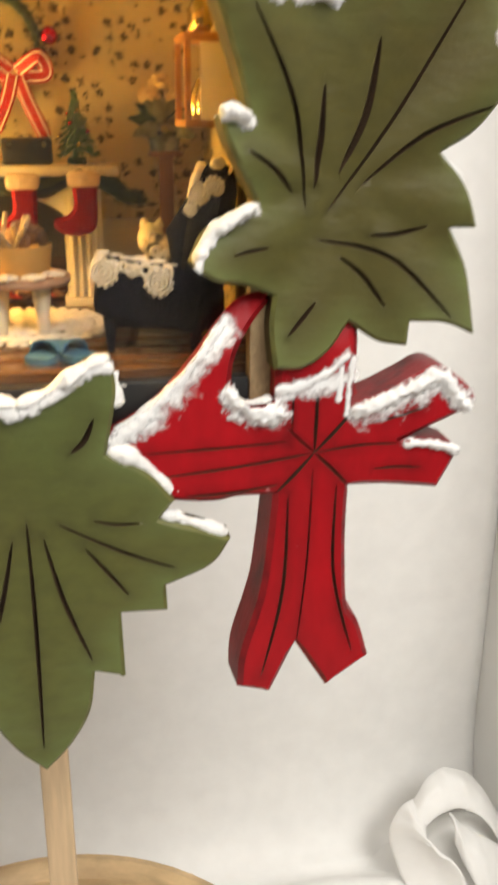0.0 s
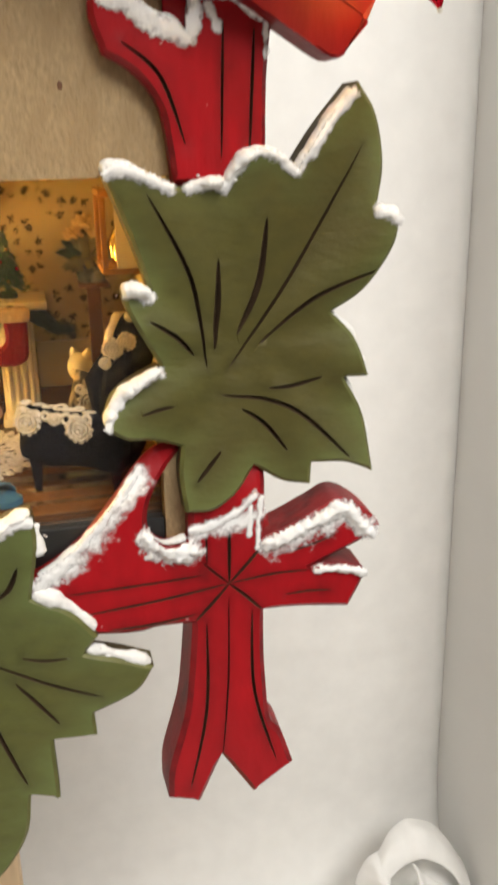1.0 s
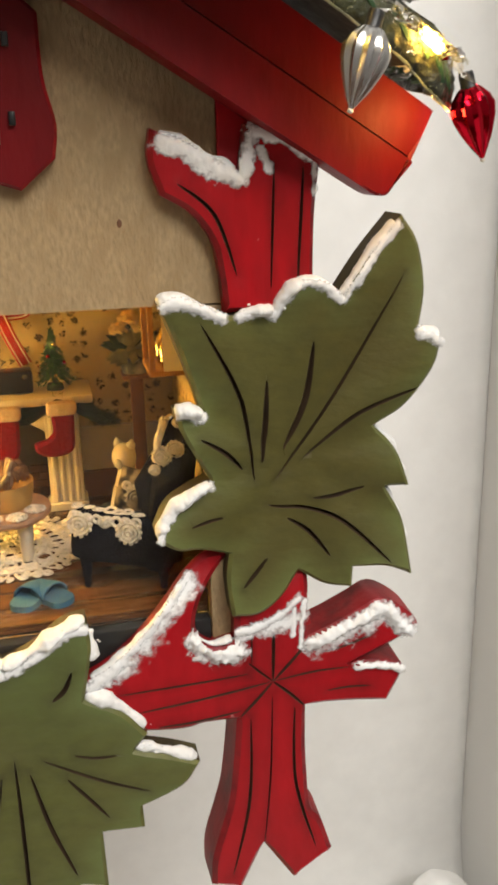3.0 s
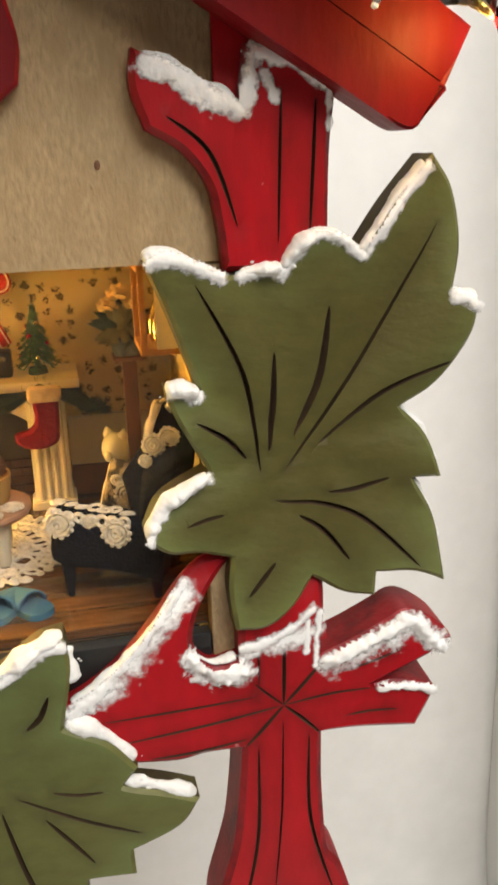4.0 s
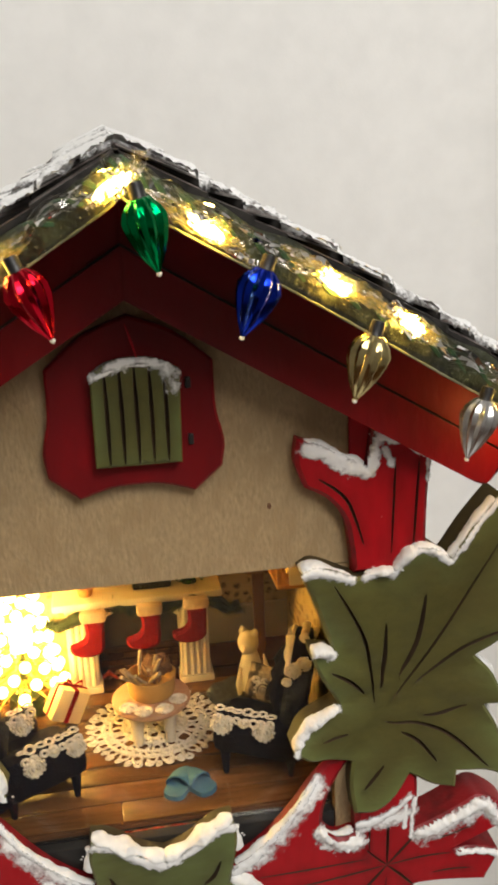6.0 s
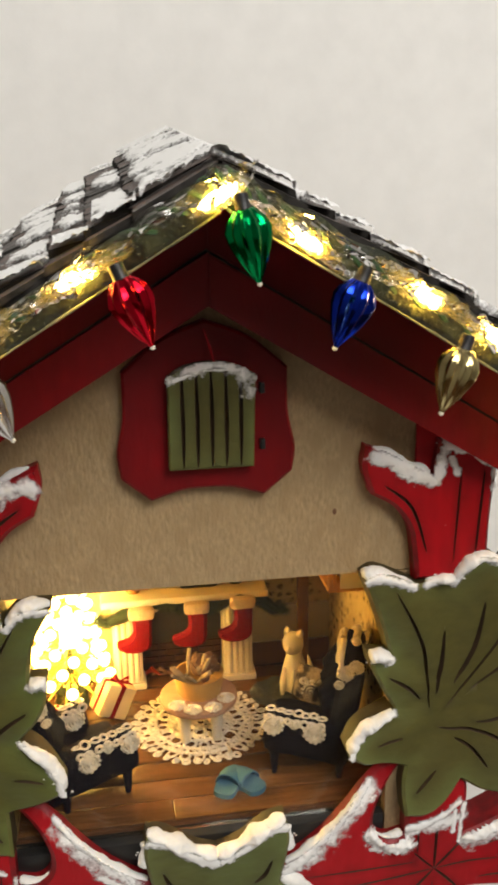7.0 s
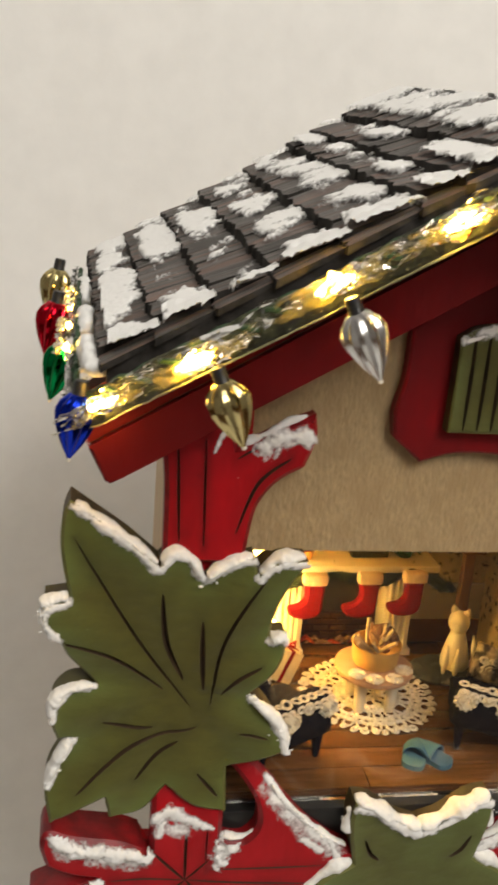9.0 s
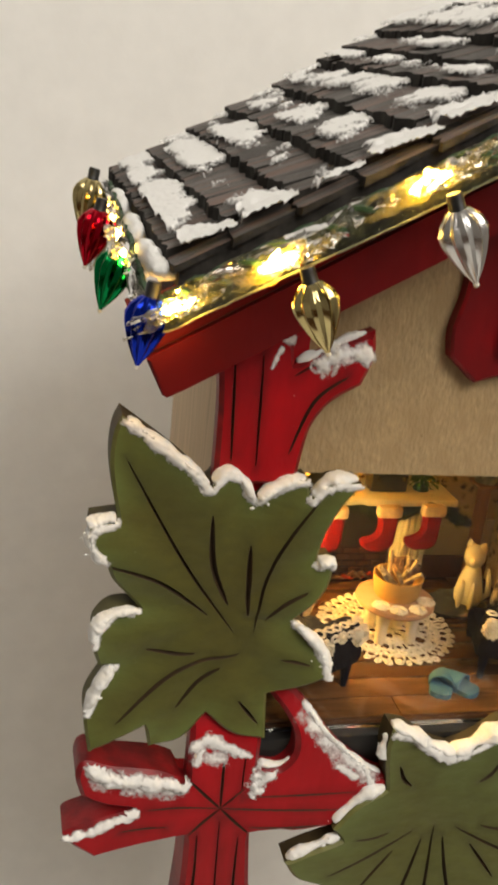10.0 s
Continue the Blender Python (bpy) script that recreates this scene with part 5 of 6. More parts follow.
for s in (-1, 1):
    point_lamp("corner_led_light", W(s * 0.875, -0.205, 0.165), 0.020, (1.0, 0.55, 0.12), 0.004)

# ---- glass drops hung along the string ----
def drop_mesh():
    bm = bmesh.new()
    prof = [(0.006, -0.020), (0.020, -0.026), (0.034, -0.042), (0.0405, -0.058), (0.038, -0.076), (0.031, -0.096), (0.022, -0.116), (0.013, -0.132), (0.006, -0.143), (0.004, -0.148)]
    lathe(bm, prof, 48, None, 12, 0.14)
    return bm


def glass_drop(colour, tip, lean_x, lean_y=0.0, size=1.0):
    """A fluted drop whose point is at tip, leaning by degrees."""
    turn = Matrix.Rotation(radians(lean_y), 4, "X") @ Matrix.Rotation(radians(lean_x), 4, "Y")
    top = Vector(tip) - (turn @ Vector((0, 0, -0.152 * size)))
    t = thing("hanging_ornament", W(*top), colour + " fluted glass drop ornament hanging from the light string", "ornament", "ornaments on the light string")
    t.rotation_euler = turn.to_euler()
    t.scale = (size, size, size)
    finish("glass_body", drop_mesh(), METALS[colour], t, local=True, smooth=50)
    bm = bmesh.new()
    lathe(bm, [(0.012, 0.002), (0.0135, -0.004), (0.0135, -0.022), (0.016, -0.026), (0.010, -0.028)], 16)
    finish("cap", bm, BLACK, t, "black socket cap", local=True)
    bm = bmesh.new()
    bmesh.ops.create_icosphere(bm, subdivisions=1, radius=0.0055, matrix=Matrix.Translation((0, 0, -0.150)))
    finish("tip_bead", bm, CERAMIC, t, local=True)


glass_drop("green", (0.055, -0.462, 0.572), -12)
glass_drop("blue", (0.194, -0.430, 0.451), 22)
glass_drop("red", (-0.129, -0.460, 0.471), -22)
glass_drop("gold", (0.399, -0.430, 0.321), 18)
glass_drop("silver", (0.658, -0.342, 0.161), 16)
glass_drop("red", (0.948, -0.235, 0.080), -16)
glass_drop("silver", (-0.374, -0.437, 0.315), -26)
glass_drop("gold", (-0.585, -0.373, 0.172), -22)
glass_drop("blue", (-0.890, -0.245, 0.100), 8)
glass_drop("green", (-0.940, 0.032, 0.139), 16)
glass_drop("red", (-0.963, 0.243, 0.191), 12)
glass_drop("silver", (-0.945, 0.34, 0.17), 4, 10, 0.8)
glass_drop("gold", (-0.965, 0.46, 0.24), 10)

# ---- the little room ----
FLOOR = -0.886


def ring_mesh(bm, c, r, w, n=14, tilt=None, h=None):
    """A flat crocheted loop."""
    m = Matrix.Translation(c) @ (tilt or Matrix())
    for k in range(n):
        a0, a1 = 2 * math.pi * k / n, 2 * math.pi * (k + 1) / n
        q = []
        for a in (a0, a1):
            d = Vector((math.cos(a), math.sin(a), 0))
            q.append([m @ (d * (r + w)), m @ (d * r + Vector((0, 0, h or w))), m @ (d * (r - w)), m @ (d * r)])
        vs = [[bm.verts.new(p) for p in row] for row in q]
        for i in range(4):
            bm.faces.new((vs[0][i], vs[0][(i + 1) % 4], vs[1][(i + 1) % 4], vs[1][i]))


def rosette(bm, c, r, tilt):
    """A small crocheted flower: nested rings and a puffed heart."""
    for k, q in enumerate((0.80, 0.50, 0.20)):
        ring_mesh(bm, Vector(c) + tilt @ Vector((0, 0, 0.0015 * k)), r * q, r * (0.15, 0.13, 0.17)[k], 14, tilt, r * 0.26)
    for k in range(7):
        a = 2 * math.pi * (k + 0.5) / 7
        d = tilt @ Vector((math.cos(a), math.sin(a), 0))
        tube(bm, [Vector(c) + d * r * 0.30, Vector(c) + d * r * 0.82 + tilt @ Vector((0, 0, r * 0.10))], r * 0.13, 6, 0.4, k)
    for k in range(13):
        a = 2 * math.pi * k / 13
        p = Vector(c) + tilt @ Vector((r * 0.92 * math.cos(a), r * 0.92 * math.sin(a), r * 0.05))
        bmesh.ops.create_icosphere(bm, subdivisions=1, radius=r * (0.17 + 0.04 * math.sin(k * 2.1)), matrix=Matrix.Translation(p))


def doily_rug():
    bm = bmesh.new()
    c = Vector((0.015, 0.485, FLOOR + 0.002))
    rng = random.Random(12)
    for r, n, q in ((0.022, 8, 0.010), (0.052, 11, 0.017), (0.084, 22, 0.011), (0.117, 16, 0.021), (0.148, 32, 0.012), (0.176, 26, 0.018), (0.199, 40, 0.009)):
        for k in range(n):
            a, e = 2 * math.pi * (k + rng.uniform(-0.16, 0.16)) / n, r + rng.uniform(-0.004, 0.004)
            ring_mesh(bm, c + Vector((e * math.cos(a), e * math.sin(a), rng.uniform(0, 0.002))), q * rng.uniform(0.75, 1.1), rng.uniform(0.0045, 0.0068), 11, Matrix.Rotation(a + rng.uniform(-0.4, 0.4), 4, "Z") @ Matrix.Diagonal((rng.uniform(0.9, 1.25), rng.uniform(0.7, 1.0), 1, 1)))
    for r in (0.036, 0.070, 0.098, 0.138, 0.163):
        path = [c + Vector(((r + rng.uniform(-0.003, 0.003)) * math.cos(k * math.pi / 24), (r + rng.uniform(-0.003, 0.003)) * math.sin(k * math.pi / 24), 0.002)) for k in range(49)]
        tube(bm, path, 0.0048, 5, 0.4, r * 90, taper=False)
    ob = finish("doily_rug", bm, LACE, None, smooth=60)
    tagged(ob, "round cream crocheted doily used as a rug", "rug")


def round_table():
    t = thing("round_table", W(0.01, 0.44, FLOOR), "small round rosy wood table with white legs on the doily", "table")
    bm = bmesh.new()
    lathe(bm, [(0.10, -0.772), (0.114, -0.770), (0.119, -0.762), (0.117, -0.753), (0.111, -0.750), (0.01, -0.750)], 48, Matrix.Translation((0.008, 0.44, 0)))
    finish("tabletop", bm, PINKWOOD, t)
    for k in range(4):
        a = math.pi / 4 + k * math.pi / 2
        bm = bmesh.new()
        lathe(bm, [(0.014, FLOOR + 0.004), (0.016, -0.865), (0.017, -0.83), (0.020, -0.80), (0.021, -0.772)], 14, Matrix.Translation((0.008 + 0.068 * math.cos(a), 0.44 + 0.068 * math.sin(a), 0)))
        finish("leg", bm, WHITE, t)
    bm = bmesh.new()
    up = Matrix()
    for x, y in ((-0.062, 0.375), (-0.018, 0.346), (0.042, 0.347), (0.086, 0.392)):
        bm2 = bmesh.new()
        rosette(bm2, (x, y, -0.746), 0.026, up)
        tagged(finish("table_doily", bm2, LACE, None, smooth=60), "tiny white crocheted doily on the round table", "doily", "doilies on the table")
    bm.free()


def bowl():
    t = thing("bowl", W(0.012, 0.45, -0.750), "wooden bowl filled with pine cones and dry twigs", "bowl")
    bm = bmesh.new()
    lathe(bm, [(0.062, -0.749), (0.068, -0.742), (0.075, -0.690), (0.076, -0.683), (0.071, -0.683), (0.064, -0.728), (0.01, -0.733)], 36, Matrix.Translation((0.012, 0.45, 0)))
    finish("bowl_body", bm, BOWLWOOD, t)
    rng = random.Random(3)
    for k in range(17):
        bm = bmesh.new()
        a, r = k * 2.4, 0.050 * math.sqrt((k + 0.5) / 17)
        m = Matrix.Translation((0.030 + 0.8 * r * math.cos(a), 0.455 + r * math.sin(a), -0.676 + 0.030 * (1 - r / 0.05) + rng.uniform(0, 0.010))) @ Euler((rng.uniform(-1, 1), rng.uniform(-1, 1), 0)).to_matrix().to_4x4()
        lathe(bm, [(0.004, -0.024), (0.014, -0.016), (0.017, -0.004), (0.014, 0.010), (0.006, 0.022), (0.002, 0.026)], 14, m, 7, 0.3)
        finish("pine_cone", bm, CONE, t)
    for k in range(9):
        bm = bmesh.new()
        a = rng.uniform(0, 6.3)
        p = Vector((-0.012 + 0.028 * math.cos(a), 0.42 + 0.03 * math.sin(a), -0.683))
        d = Vector((rng.uniform(-0.9, 0.3), rng.uniform(-0.6, 0.3), 0.6)).normalized()
        tube(bm, [p, p + d * 0.04, p + d * 0.074 + Vector((0.004, 0, 0))], [0.0045, 0.006, 0.0055], 7, 0.3, k, 1.0, False)
        finish("twig", bm, TWIG, t)


def armchair(s):
    """A felt chair that faces the middle of the room: two arms, a tall winged back, lace on arms and back."""
    y0, y1 = (0.12, 0.41) if s > 0 else (0.16, 0.44)
    x0, x1 = (0.195, 0.49) if s > 0 else (0.205, 0.49)

    def fx(a, b):
        return (a, b) if s > 0 else (-b, -a)

    spin = Matrix.Translation((0.345, 0.318, 0) if s > 0 else (-0.345, 0.265, 0)) @ Matrix.Rotation(radians(-18 if s > 0 else 20), 4, "Z") @ Matrix.Translation((-s * 0.33, -0.30, 0))

    def put(name, bm, mat, parent, smooth=35):
        bm.transform(spin)
        return finish(name, bm, mat, parent, smooth=smooth)

    xb = x1 - (0.045 if s > 0 else 0.0)
    rise = Matrix.Translation((s * 0.33, 0, -0.76)) @ Matrix.Rotation(radians(s * 8), 4, "Y") @ Matrix.Translation((-s * 0.33, 0, 0.76))
    rng = random.Random(20 + s)
    t = thing("armchair", W(s * 0.33, 0.31, FLOOR), "navy felt armchair with white crocheted lace on arms and back", "armchair", "armchairs by the fire")
    bm = bmesh.new()
    box(bm, *fx(x0 + 0.01, x1 - 0.04), y0 + 0.055, y1 - 0.055, -0.842, -0.765, 0.018)
    put("seat", bm, NAVY, t)
    for ya, yb, xa, top in ((y0, y0 + 0.075, x0, -0.695), (y1 - 0.075, y1, x0 + 0.07, -0.715)):
        bm = bmesh.new()
        box(bm, *fx(xa, x1 - 0.06), ya, yb, -0.825, top, 0.026, rise)
        put("arm", bm, NAVY, t)
    bm = bmesh.new()
    lean = Matrix.Translation((s * 0.45, 0, -0.84)) @ Matrix.Rotation(radians(s * 9), 4, "Y") @ Matrix.Translation((-s * 0.45, 0, 0.84))
    arch = [(y0 + 0.012, -0.845), (y0 + 0.006, -0.64), (y0 + 0.030, -0.555), (y0 + 0.085, -0.515), ((y0 + y1) / 2, -0.500), (y1 - 0.085, -0.515), (y1 - 0.030, -0.555), (y1 - 0.006, -0.64), (y1 - 0.012, -0.845)]
    rim_ = spline([Vector(p) for p in arch], (), 5, False)
    rings = []
    for dx, grow in ((0.012, -0.020), (0.022, -0.004), (0.045, 0.0), (0.072, -0.004), (0.084, -0.020)):
        ring = []
        for p in rim_:
            c = Vector(((y0 + y1) / 2, -0.72))
            q = p + (p - c).normalized() * grow
            ring.append(bm.verts.new(lean @ Vector((s * (xb - dx), q.x, max(q.y, -0.845)))))
        rings.append(ring)
    for a, b in zip(rings, rings[1:]):
        for i in range(len(rim_)):
            j = (i + 1) % len(rim_)
            bm.faces.new((a[i], a[j], b[j], b[i]))
    bm.faces.new(rings[0]), bm.faces.new(rings[-1])
    put("backrest", bm, NAVY, t)
    for k in range(3):
        bm = bmesh.new()
        yy = y0 + 0.065 + k * 0.08
        tube(bm, [lean @ Vector((s * (xb - 0.092), yy, -0.73)), lean @ Vector((s * (xb - 0.098), yy + 0.004, -0.65)), lean @ Vector((s * (xb - 0.085), yy, -0.575))], 0.035, 12, 0.0)
        put("cushion_roll", bm, NAVY, t)
    for x in (x0 + 0.03, x1 - 0.08):
        for y in (y0 + 0.03, y1 - 0.03):
            bm = bmesh.new()
            lathe(bm, [(0.008, FLOOR), (0.010, -0.87), (0.014, -0.83), (0.016, -0.80)], 10, Matrix.Translation((s * x, y, 0)))
            put("leg", bm, NAVY, t)
    facing = Matrix.Rotation(radians(90), 4, "X")
    for ya in (y0, y1 - 0.075):
        bm = bmesh.new()
        for k in range(7) if ya == y0 else range(3, 6):
            x = s * (x0 + 0.015 + k * 0.024 + rng.uniform(-0.004, 0.004))
            ring_mesh(bm, rise @ Vector((x, ya + 0.02, -0.690 + rng.uniform(-0.003, 0.003))), rng.uniform(0.009, 0.014), 0.0045, 10, Matrix.Rotation(rng.uniform(-0.4, 0.4), 4, "X"))
            ring_mesh(bm, rise @ Vector((x, ya - 0.004, -0.703 + rng.uniform(-0.004, 0.004))), rng.uniform(0.008, 0.012), 0.005, 10, facing)
        for x in (x0 + 0.024, x0 + 0.142) if ya == y0 else (x0 + 0.115,):
            rosette(bm, rise @ Vector((s * x, ya - 0.006, -0.728 + rng.uniform(-0.005, 0.005))), rng.uniform(0.028, 0.032), facing)
        rosette(bm, rise @ Vector((s * (x0 + (0.083 if ya == y0 else 0.15)), ya - 0.006, -0.710)), 0.015, facing)
        tagged(put("arm_lace", bm, LACE, None, smooth=60), "strip of white crocheted lace with rosettes over an armchair arm", "lace", "lace on the armchairs")
    bm = bmesh.new()
    side = Matrix.Rotation(radians(-90 * s), 4, "Y")
    for dx, r, drop in ((0.084, 0.0075, 0.008), (0.050, 0.011, -0.002), (0.020, 0.006, 0.004)):
        edge = [lean @ Vector((s * (xb - dx), p.x, p.y - drop)) for p in rim_[9:-7]]
        edge = edge if dx > 0.08 else edge[7:-5]
        tube(bm, edge, [r * (0.8 + 0.5 * rng.random()) for _ in edge], 9, 0.6, dx * 90)
    for dy, z, r in ((0.0, -0.530, 0.026), (-0.055, -0.545, 0.020), (0.055, -0.545, 0.020)):
        rosette(bm, lean @ Vector((s * (xb - 0.092), (y0 + y1) / 2 + dy, z)), r, (lean @ side).to_3x3().to_4x4())
    for dx, y, z, r in ((0.066, 0.020, -0.556, 0.024), (0.040, 0.034, -0.540, 0.022), (0.078, 0.012, -0.590, 0.014)):
        rosette(bm, lean @ Vector((s * (xb - dx), y0 + y, z)), r, facing)
    tagged(put("back_lace", bm, LACE, None, smooth=60), "white crocheted lace over the top of an armchair back", "lace", "lace on the armchairs")


def pillow():
    """A little stuffed cushion leaning on the far arm of a chair."""
    bm = bmesh.new()
    m = Matrix.Translation((0.345, 0.365, -0.715)) @ Euler((radians(72), radians(10), radians(-30))).to_matrix().to_4x4()
    n = 14
    for face in (-1, 1):
        grid = [[bm.verts.new(m @ Vector((0.055 * u, 0.055 * v, face * (0.002 + 0.020 * max(0, (1 - u * u) * (1 - v * v)) ** 0.45)))) for v in [2 * j / n - 1 for j in range(n + 1)]] for u in [2 * i / n - 1 for i in range(n + 1)]]
        for a, b in zip(grid, grid[1:]):
            for j in range(n):
                bm.faces.new((a[j], a[j + 1], b[j + 1], b[j]))
    bmesh.ops.remove_doubles(bm, verts=bm.verts[:], dist=0.0045)
    tagged(finish("throw_pillow", bm, BROCADE, None, smooth=60), "small black and cream patterned pillow leaning in the armchair", "pillow")


def fireplace():
    t = thing("fireplace", W(0.0, 0.77, FLOOR), "white fireplace with fluted columns and a mantel shelf", "fireplace")
    for x0, x1 in ((-0.245, -0.150), (0.125, 0.222)):
        bm = bmesh.new()
        box(bm, x0, x1, 0.725, 0.818, -0.885, -0.56, 0.004)
        for k in range(4):
            xc = x0 + 0.018 + k * (x1 - x0 - 0.036) / 3
            tube(bm, [(xc, 0.724, -0.86), (xc, 0.724, -0.60)], 0.0085, 8, taper=False)
        finish("column", bm, WHITE, t)
        bm = bmesh.new()
        box(bm, x0 - 0.01, x1 + 0.01, 0.712, 0.818, -0.886, -0.862, 0.004)
        finish("plinth", bm, WHITE, t)
    bm = bmesh.new()
    top, n = -0.555, 16
    arch = [(x, -0.645 + 0.05 * (1 - ((x + 0.0125) / 0.137) ** 2)) for x in [-0.15 + 0.275 * k / n for k in range(n + 1)]]
    fr = [bm.verts.new((x, 0.735, z)) for x, z in arch] + [bm.verts.new((0.125, 0.735, top)), bm.verts.new((-0.15, 0.735, top))]
    bk = [bm.verts.new((v.co.x, 0.80, v.co.z)) for v in fr]
    bm.faces.new(fr), bm.faces.new(bk)
    for k in range(len(fr)):
        j = (k + 1) % len(fr)
        bm.faces.new((fr[k], fr[j], bk[j], bk[k]))
    finish("arched_lintel", bm, WHITE, t)
    bm = bmesh.new()
    box(bm, -0.275, 0.262, 0.635, 0.818, -0.545, -0.520, 0.005)
    finish("mantel_shelf", bm, WHITE, t)
    bm = bmesh.new()
    box(bm, -0.148, 0.123, 0.800, 0.817, -0.884, -0.60)
    finish("firebox", bm, SOOT, t, "sooty black firebox")
    rng = random.Random(2)
    for r in range(5):
        for k in range(5):
            bm = bmesh.new()
            x = -0.145 + 0.054 * k + (0.027 if r % 2 else 0)
            box(bm, x, min(x + 0.050, 0.122), 0.790, 0.799, -0.88 + r * 0.024, -0.86 + r * 0.024, 0.002)
            finish("brick", bm, BRICK, t)
    for k in range(8):
        bm = bmesh.new()
        x = -0.12 + 0.03 * k
        tube(bm, [(x - 0.03, 0.775, -0.872), (x, 0.77, -0.862 + rng.uniform(0, 0.02)), (x + 0.03, 0.765, -0.868)], 0.009, 8, 0.4, k)
        finish("ember", bm, FIRE if k % 3 == 0 else CONE, t)


def stocking(x, z):
    t = thing("stocking", W(x, 0.625, z), "red felt stocking with a fleece cuff hung from the mantel", "stocking", "stockings on the mantel")
    sole = [(0.004, -0.02), (0.068, -0.02), (0.066, -0.075), (0.062, -0.125), (0.035, -0.145), (-0.010, -0.146), (-0.040, -0.130), (-0.042, -0.108), (-0.010, -0.098), (0.008, -0.075)]
    bm = carved([(x + a, z + b) for a, b in sole], {0, 1}, [], 0.612, 0.026, 0.009, None, 4, 0.03)
    finish("sock", bm, FELT, t)
    bm = bmesh.new()
    box(bm, x - 0.006, x + 0.076, 0.604, 0.642, z - 0.030, z + 0.010, 0.012)
    finish("cuff", bm, CUFF, t, "pale fleece cuff")


def needles(bm, path, n, length, rng, thick=0.0022):
    path = [Vector(p) for p in path]
    for k in range(n):
        s = rng.random() * (len(path) - 1)
        i = min(int(s), len(path) - 2)
        p = path[i].lerp(path[i + 1], s - i)
        d = Vector((rng.gauss(0, 1), rng.gauss(0, 1), rng.gauss(0, 0.8))).normalized()
        w = d.cross(Vector((0.3, 0.5, 0.8))).normalized() * thick
        q = p + d * length * rng.uniform(0.6, 1.1)
        a, b, c = bm.verts.new(p - w), bm.verts.new(p + w), bm.verts.new(q)
        e = bm.verts.new(p + d.cross(w))
        bm.faces.new((a, b, c)), bm.faces.new((b, e, c)), bm.faces.new((e, a, c))


def mantel_garland():
    bm = bmesh.new()
    rng = random.Random(8)
    path = [(-0.30 + 0.62 * k / 16, 0.652, -0.562 - 0.020 * math.sin(k * 0.9) - (0.02 if k > 14 or k < 2 else 0)) for k in range(17)]
    tube(bm, path, 0.020, 8, 0.5)
    needles(bm, path, 3800, 0.038, rng)
    tagged(finish("pine_garland", bm, PINEGREEN, None, smooth=0), "dark green pine garland draped along the mantel", "garland")


def fir(name, x, y, z0, z1, radius, label, n, length, mat=None):
    """A small tree of whorled boughs with needles."""
    t = thing(name, W(x, y, z0), label, "christmas tree")
    bm = bmesh.new()
    lathe(bm, [(radius * 0.45, z0), (radius * 0.4, z0 + 0.1 * (z1 - z0)), (radius * 0.1, z0 + 0.12 * (z1 - z0)), (radius * 0.04, z1)], 12, Matrix.Translation((x, y, 0)))
    finish("trunk", bm, PINEGREEN, t)
    rng = random.Random(int(abs(x) * 1000))
    bm = bmesh.new()
    levels = 9
    for l in range(levels):
        f = l / (levels - 1)
        zz = z0 + (0.16 + 0.8 * f) * (z1 - z0)
        rr = radius * (1.02 - 0.88 * f)
        k_n = max(5, int(11 * (1 - f) + 4))
        for k in range(k_n):
            a = 2 * math.pi * (k + 0.5 * (l % 2)) / k_n + rng.uniform(-0.1, 0.1)
            r2 = rr * rng.uniform(0.85, 1.1)
            path = [(x, y, zz + 0.02), (x + r2 * 0.5 * math.cos(a), y + r2 * 0.5 * math.sin(a), zz + 0.01), (x + r2 * math.cos(a), y + r2 * math.sin(a), zz - 0.10 * radius)]
            tube(bm, path, radius * 0.05, 5)
            needles(bm, path, n, length, rng)
    finish("boughs", bm, mat or PINEGREEN, t)
    return t


def mantel_things():
    t = fir("mantel_tree", 0.165, 0.72, -0.519, -0.36, 0.055, "tiny green tree with red and gold beads on the mantel", 16, 0.014, BOTTLE)
    for k in range(12):
        bm = bmesh.new()
        a, f = k * 2.4, k / 12
        r = 0.050 * (1 - f) + 0.006
        bmesh.ops.create_icosphere(bm, subdivisions=2, radius=0.006, matrix=Matrix.Translation((0.165 + r * math.cos(a), 0.72 + r * math.sin(a), -0.49 + 0.12 * f)))
        finish("bead", bm, METALS["red" if k % 2 else "gold"], t)
    t = thing("mantel_clock", W(0.045, 0.72, -0.52), "small black mantel radio with brass knobs", "radio")
    bm = bmesh.new()
    box(bm, -0.02, 0.105, 0.69, 0.75, -0.5195, -0.455, 0.008)
    finish("body", bm, BLACK, t)
    for x in (0.0, 0.085):
        bm = bmesh.new()
        lathe(bm, [(0.007, 0), (0.007, 0.006), (0.003, 0.007)], 12, Matrix.Translation((x, 0.690, -0.47)) @ Matrix.Rotation(radians(90), 4, "X"))
        finish("knob", bm, METALS["gold"], t)
    t = thing("poinsettia", W(-0.17, 0.70, -0.52), "red fabric poinsettia standing on the mantel", "flower")
    bm = bmesh.new()
    lathe(bm, [(0.022, -0.5195), (0.028, -0.49), (0.024, -0.488)], 16, Matrix.Translation((-0.17, 0.70, 0)))
    finish("pot", bm, HONEY, t)
    for k in range(11):
        bm = bmesh.new()
        a, el = k * 2.4, 0.25 + 0.1 * (k % 4)
        d = Vector((math.cos(a) * math.cos(el), math.sin(a) * math.cos(el), math.sin(el)))
        c = Vector((-0.17, 0.70, -0.475 + 0.006 * (k % 5)))
        w = d.cross(Vector((0, 0, 1))).normalized()
        tube(bm, [c, c + d * 0.03 + w * 0.001, c + d * 0.062], [0.006, 0.018, 0.004], 6, 0, 0, 0.25)
        finish("petal", bm, FELT, t)


